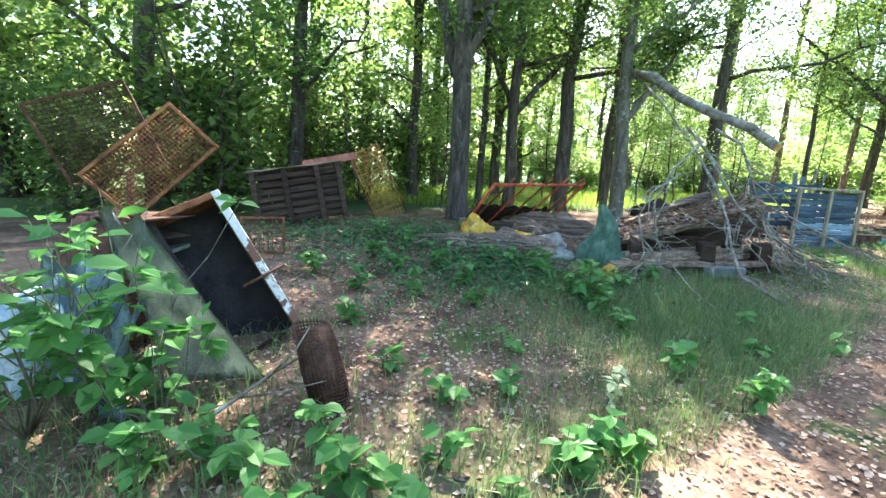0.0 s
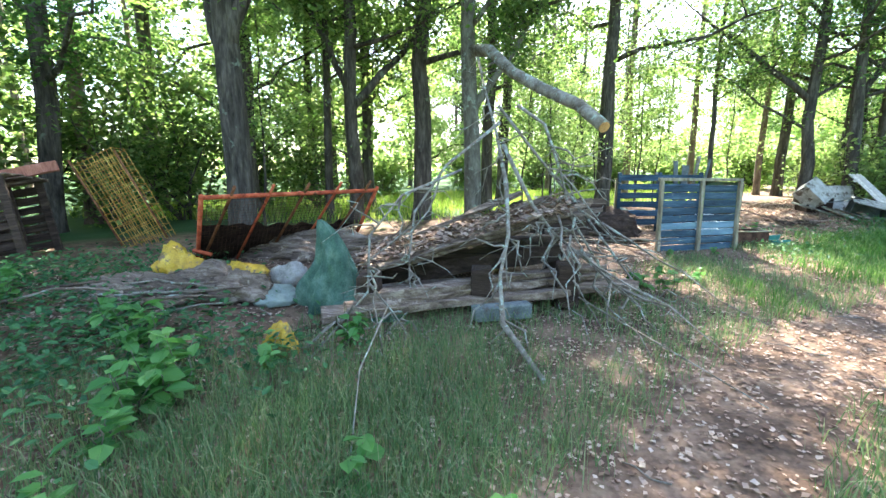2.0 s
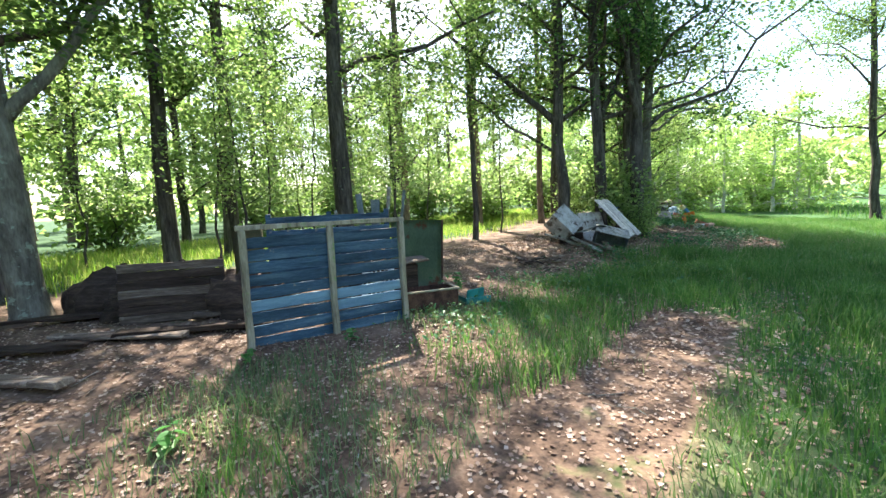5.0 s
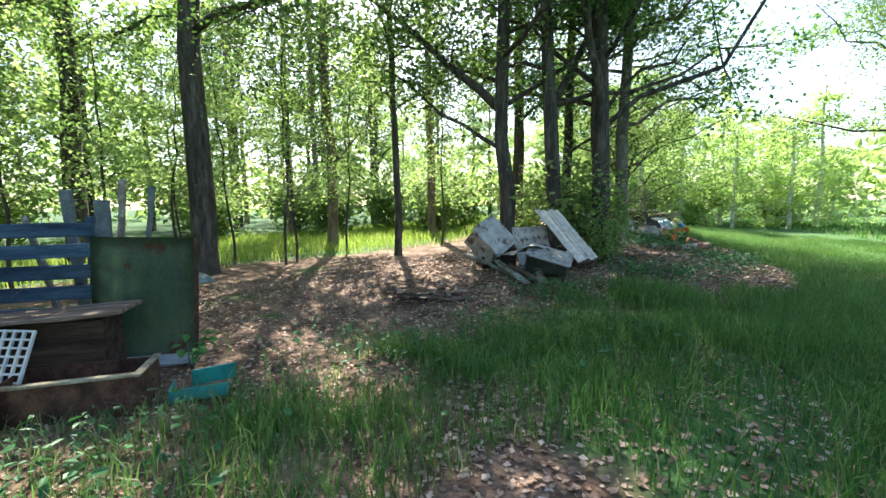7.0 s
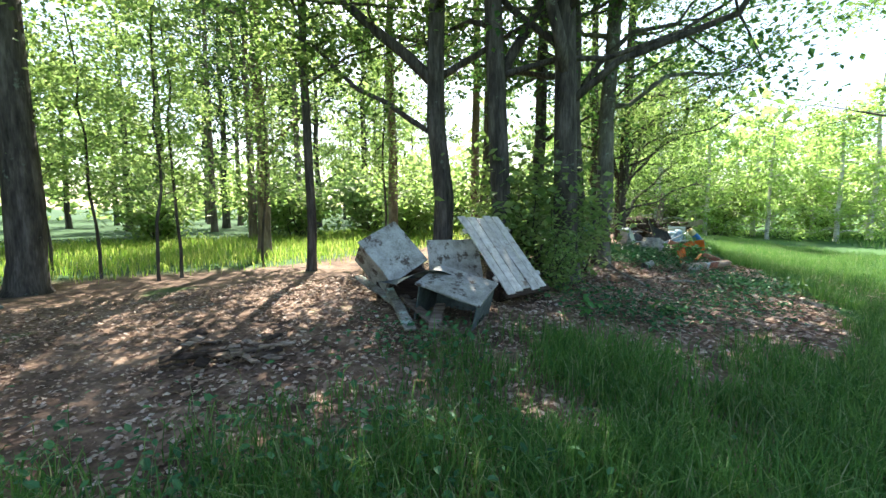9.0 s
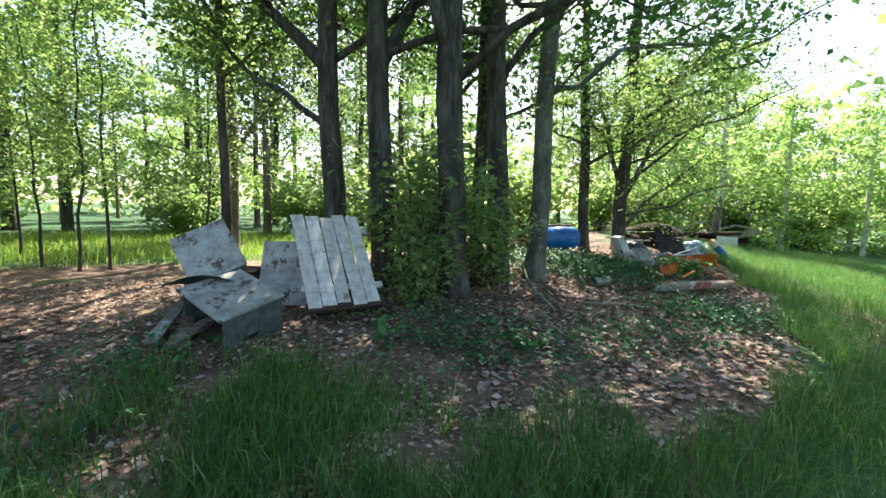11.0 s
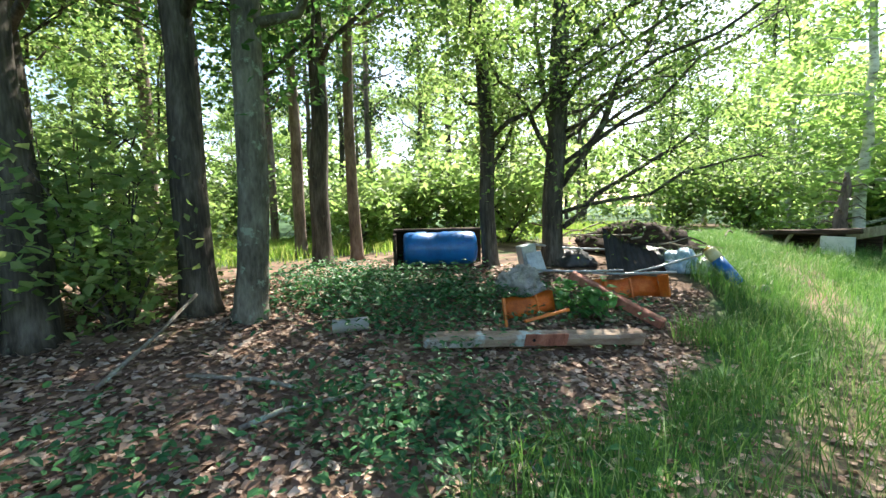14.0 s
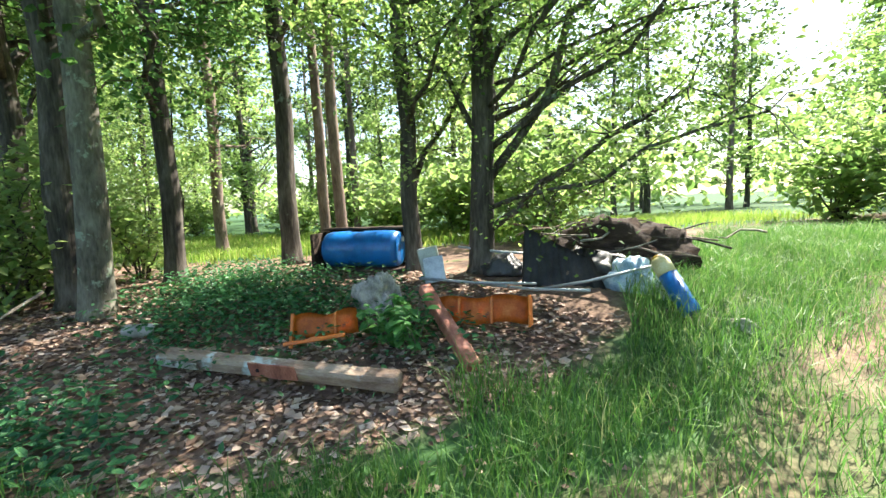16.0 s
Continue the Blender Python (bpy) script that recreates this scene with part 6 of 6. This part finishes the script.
part("end_wall", slab(bmesh.new(), 0.012, 0.22, 0.26, Matrix.Translation((0.85, -0.1, 0.1)) @ Matrix.Rotation(0.15, 4, "X"), 0.004, 0.004, 3), ORANGE, orange_b)
for x in (0.2, 0.5):
    part("rib", slab(bmesh.new(), 0.025, 0.025, 0.23, Matrix.Translation((x, -0.012, 0.11)), 0.004), ORANGE, orange_b)
post = thing("red_post", frame_on((20.78, 16.1, gz(20.78, 16.1) + 0.06), (19.75, 16.45, 0.66), (20.78, 16.1, 2)), "square red-primed post lying over the bins", "post")
part("post", slab(bmesh.new(), 1.15, 0.11, 0.1, Matrix.Translation((0.57, 0, 0)), 0.01, 0.004, 5), REDPOST, post)
sack = thing("sack", Matrix.Translation((19.2, 16.25, gz(19.2, 16.25))), "grey-white crumpled sack beside the tree", "sack")
part("sack", crumple(0.42, 0.34, 0.3, 51, 0.62, 5), SACK, sack)
gm = thing("metal_cabinet", Matrix.Translation((19.05, 17.15, gz(19.05, 17.15))) @ Matrix.Rotation(0.75, 4, "Z") @ Matrix.Rotation(-0.18, 4, "Y"), "narrow galvanised metal cabinet leaning on the tree", "cabinet")
part("body", slab(bmesh.new(), 0.22, 0.2, 0.42, Matrix.Translation((0, 0, 0.21)), 0.01, 0.006, 2), GREYMETAL, gm)
part("flap", slab(bmesh.new(), 0.24, 0.015, 0.3, Matrix.Translation((0.05, -0.14, 0.16)) @ Matrix.Rotation(-0.3, 4, "X"), 0.003), GREYMETAL, gm)
for i, (p, q) in enumerate([((19.15, 16.85, 0.62), (20.25, 17.55, 0.58)), ((19.0, 17.6, 0.9), (20.0, 18.2, 0.8)), ((20.2, 17.6, 0.5), (21.2, 18.1, 0.78)), ((19.7, 17.3, 0.55), (20.9, 17.5, 0.6))]):
    pp = thing("metal_pipe", Matrix.Translation((p[0], p[1], gz(p[0], p[1]))), "thin grey metal pipe lying across the heap", "pipe", "pipes on the heap")
    part("pipe", tube(bmesh.new(), [Vector(p) - pp.location, (Vector(p) + Vector(q)) / 2 - pp.location - Vector((0, 0, 0.02)), Vector(q) - pp.location], 0.016, 7), GREYMETAL, pp)
blk = thing("roofing_sheet", frame_on((20.05, 17.55, 0.5), (20.75, 17.95, 0.5), (19.85, 17.75, 1.25)), "bent black corrugated roofing sheet on the heap", "sheet")
part("sheet", sheet(bmesh.new(), 0.72, 0.72, 28, 8, lambda u, v: (0.15 * u * (1 - v), 0.022 * math.sin(u * 56) + 0.12 * math.sin(3 * u), -0.38 * u * v)), BLACKSHEET, blk)
blk2 = thing("roofing_sheet", frame_on((20.2, 18.1, 0.45), (20.75, 18.2, 0.5), (20.35, 18.3, 1.1)), "crumpled black roofing sheet lying folded", "sheet")
part("sheet", sheet(bmesh.new(), 0.6, 0.5, 16, 8, lambda u, v: (0.1 * v, 0.06 * math.sin(u * 14) + 0.1 * v, -0.2 * v * u)), BLACKSHEET, blk2)
for x, y, w_, h, sd_, mt, lb in [(19.5, 17.85, 0.55, 0.22, 61, BLACKSHEET, "black plastic sheet heaped"), (20.5, 18.35, 0.6, 0.24, 63, BLACKSHEET, "black plastic sheet heaped"), (20.95, 18.15, 0.4, 0.3, 65, BLUERAG, "blue and white plastic bag crumpled"), (21.3, 18.2, 0.24, 0.26, 67, WHITEPL, "white plastic rag bunched"), (20.3, 19.1, 1.4, 0.5, 69, DARKWOOD, "brushwood and bark heaped"), (21.9, 18.2, 0.2, 0.1, 68, SACK, "pale rubbish half in grass")]:
    r_ = thing("rubbish_heap", Matrix.Translation((x, y, gz(x, y) - 0.02)), lb + " on the scrap pile", "rubbish")
    part("lump", crumple(w_, w_ * 0.7, h, sd_, 0.45), mt, r_)
bw = thing("brushwood_heap", Matrix.Translation((20.3, 19.1, gz(20.3, 19.1) + 0.2)), "heap of brown dead branches behind the scrap", "brushwood")
rnd = random.Random(97)
for i in range(40):
    a = rnd.uniform(0, 6.28)
    c0 = Vector((rnd.gauss(0, 0.5), rnd.gauss(0, 0.3), rnd.uniform(-0.1, 0.3)))
    d0 = Vector((math.cos(a), math.sin(a), rnd.uniform(-0.2, 0.3))) * rnd.uniform(0.3, 0.7)
    part("stick", tube(bmesh.new(), wiggle(c0 - d0, c0 + d0, 4, 0.06, rnd), [0.015, 0.014, 0.012, 0.009, 0.004], 5, 0.1, i), (DEAD, ROT, BARK)[i % 3], bw)
can = thing("gas_canister", frame_on((21.62, 17.92, 0.42), (21.8, 18.4, 0.42), (21.2, 18.22, 1.0)), "blue canister with a cream and yellow top, leaning", "canister")
b = tube(bmesh.new(), [(0, 0, 0), (0, 0, 0.015), (0, 0, 0.4)], [0.075, 0.085, 0.085], 18)
part("body", b, BLUEPLASTIC, can)
part("band", tube(bmesh.new(), [(0, 0, 0.4), (0, 0, 0.52), (0, 0, 0.57)], [0.086, 0.086, 0.07], 18), CREAM, can, "cream band")
part("cap", tube(bmesh.new(), [(0, 0, 0.57), (0, 0, 0.6)], [0.06, 0.05], 14), YELLOW, can)
pipe = thing("drain_pipe", frame_on((18.02, 14.2, gz(18.02, 14.2) + 0.06), (18.3, 14.45, gz(18.3, 14.45) + 0.06), (18.02, 14.2, 2)), "short grey pipe end half buried in leaves", "pipe")
b = bmesh.new()
for ra, rb, z0, z1 in ((0.065, 0.065, 0, 0.34), (0.054, 0.054, 0.34, 0)):
    r0 = [b.verts.new((z0, ra * math.cos(k * math.tau / 18), ra * math.sin(k * math.tau / 18))) for k in range(18)]
    r1 = [b.verts.new((z1, rb * math.cos(k * math.tau / 18), rb * math.sin(k * math.tau / 18))) for k in range(18)]
    for k in range(18):
        b.faces.new((r0[k], r0[(k + 1) % 18], r1[(k + 1) % 18], r1[k])).smooth = True
part("pipe", b, GREYPIPE, pipe)
for p in ([(18.55, 12.8, 0.02), (18.65, 13.05, 0.05), (18.8, 13.4, 0.03), (18.95, 13.75, 0.06)], [(17.3, 12.6, 0.03), (17.0, 13.2, 0.12), (16.9, 13.6, 0.3)], [(17.7, 13.0, 0.02), (18.2, 13.2, 0.05), (18.55, 13.35, 0.03)]):
    z0 = gz(p[0][0], p[0][1])
    st = thing("fallen_stick", Matrix.Translation((p[0][0], p[0][1], z0)), "pale barkless stick lying on dead leaves", "stick")
    part("stick", tube(bmesh.new(), [Vector((q[0] - p[0][0], q[1] - p[0][1], q[2] + gz(q[0], q[1]) - z0)) for q in p], 0.017, 6, 0.12, 5), DEAD, st)

# The low open cart far along the track, with white sheets.
cart = thing("farm_cart", Matrix.Translation((23.7, 24.0, gz(23.7, 24.0))) @ Matrix.Rotation(-0.75, 4, "Z"), "low dark timber cart with white sheets, far off", "cart")
part("bed", slab(bmesh.new(), 2.3, 1.0, 0.1, Matrix.Translation((0, 0, 0.5)) @ Matrix.Rotation(-0.06, 4, "Y"), 0.01, 0.01, 3), DARKWOOD, cart)
for x in (-1.0, -0.3, 0.35):
    part("strut", slab(bmesh.new(), 0.07, 0.06, 0.62, Matrix.Translation((x, -0.4, 0.26)) @ Matrix.Rotation(0.5, 4, "Y"), 0.006), POSTWOOD, cart)
part("back_board", slab(bmesh.new(), 2.2, 0.04, 0.42, Matrix.Translation((0, 0.35, 0.25)), 0.006), DARKWOOD, cart)
part("white_panel", slab(bmesh.new(), 0.62, 0.04, 0.4, Matrix.Translation((0.75, -0.48, 0.24)), 0.006), WHITEPL, cart, "white sheet")
part("sloping_board", slab(bmesh.new(), 0.8, 0.04, 0.2, Matrix.Translation((1.25, -0.4, 0.55)) @ Matrix.Rotation(-0.25, 4, "Y"), 0.006), POSTWOOD, cart)
snag = thing("dead_snag", Matrix.Translation((24.6, 25.6, gz(24.6, 25.6) - 0.05)), "broken reddish dead conifer stump", "snag")
b = tube(bmesh.new(), wiggle((0, 0, 0), (0.05, 0, 2.0), 5, 0.05, random.Random(3)), [0.2, 0.16, 0.14, 0.12, 0.1, 0.04], 8, 0.2, 3)
part("trunk", b, BARK_P, snag)
for i in range(16):
    z = 0.3 + 0.1 * i
    part("stub", tube(bmesh.new(), [(0, 0, z), (0.35 * math.cos(i * 2.4), 0.35 * math.sin(i * 2.4), z + 0.1), (0.55 * math.cos(i * 2.4), 0.55 * math.sin(i * 2.4), z - 0.05)], [0.03, 0.02, 0.008], 5), BARK_P, snag)
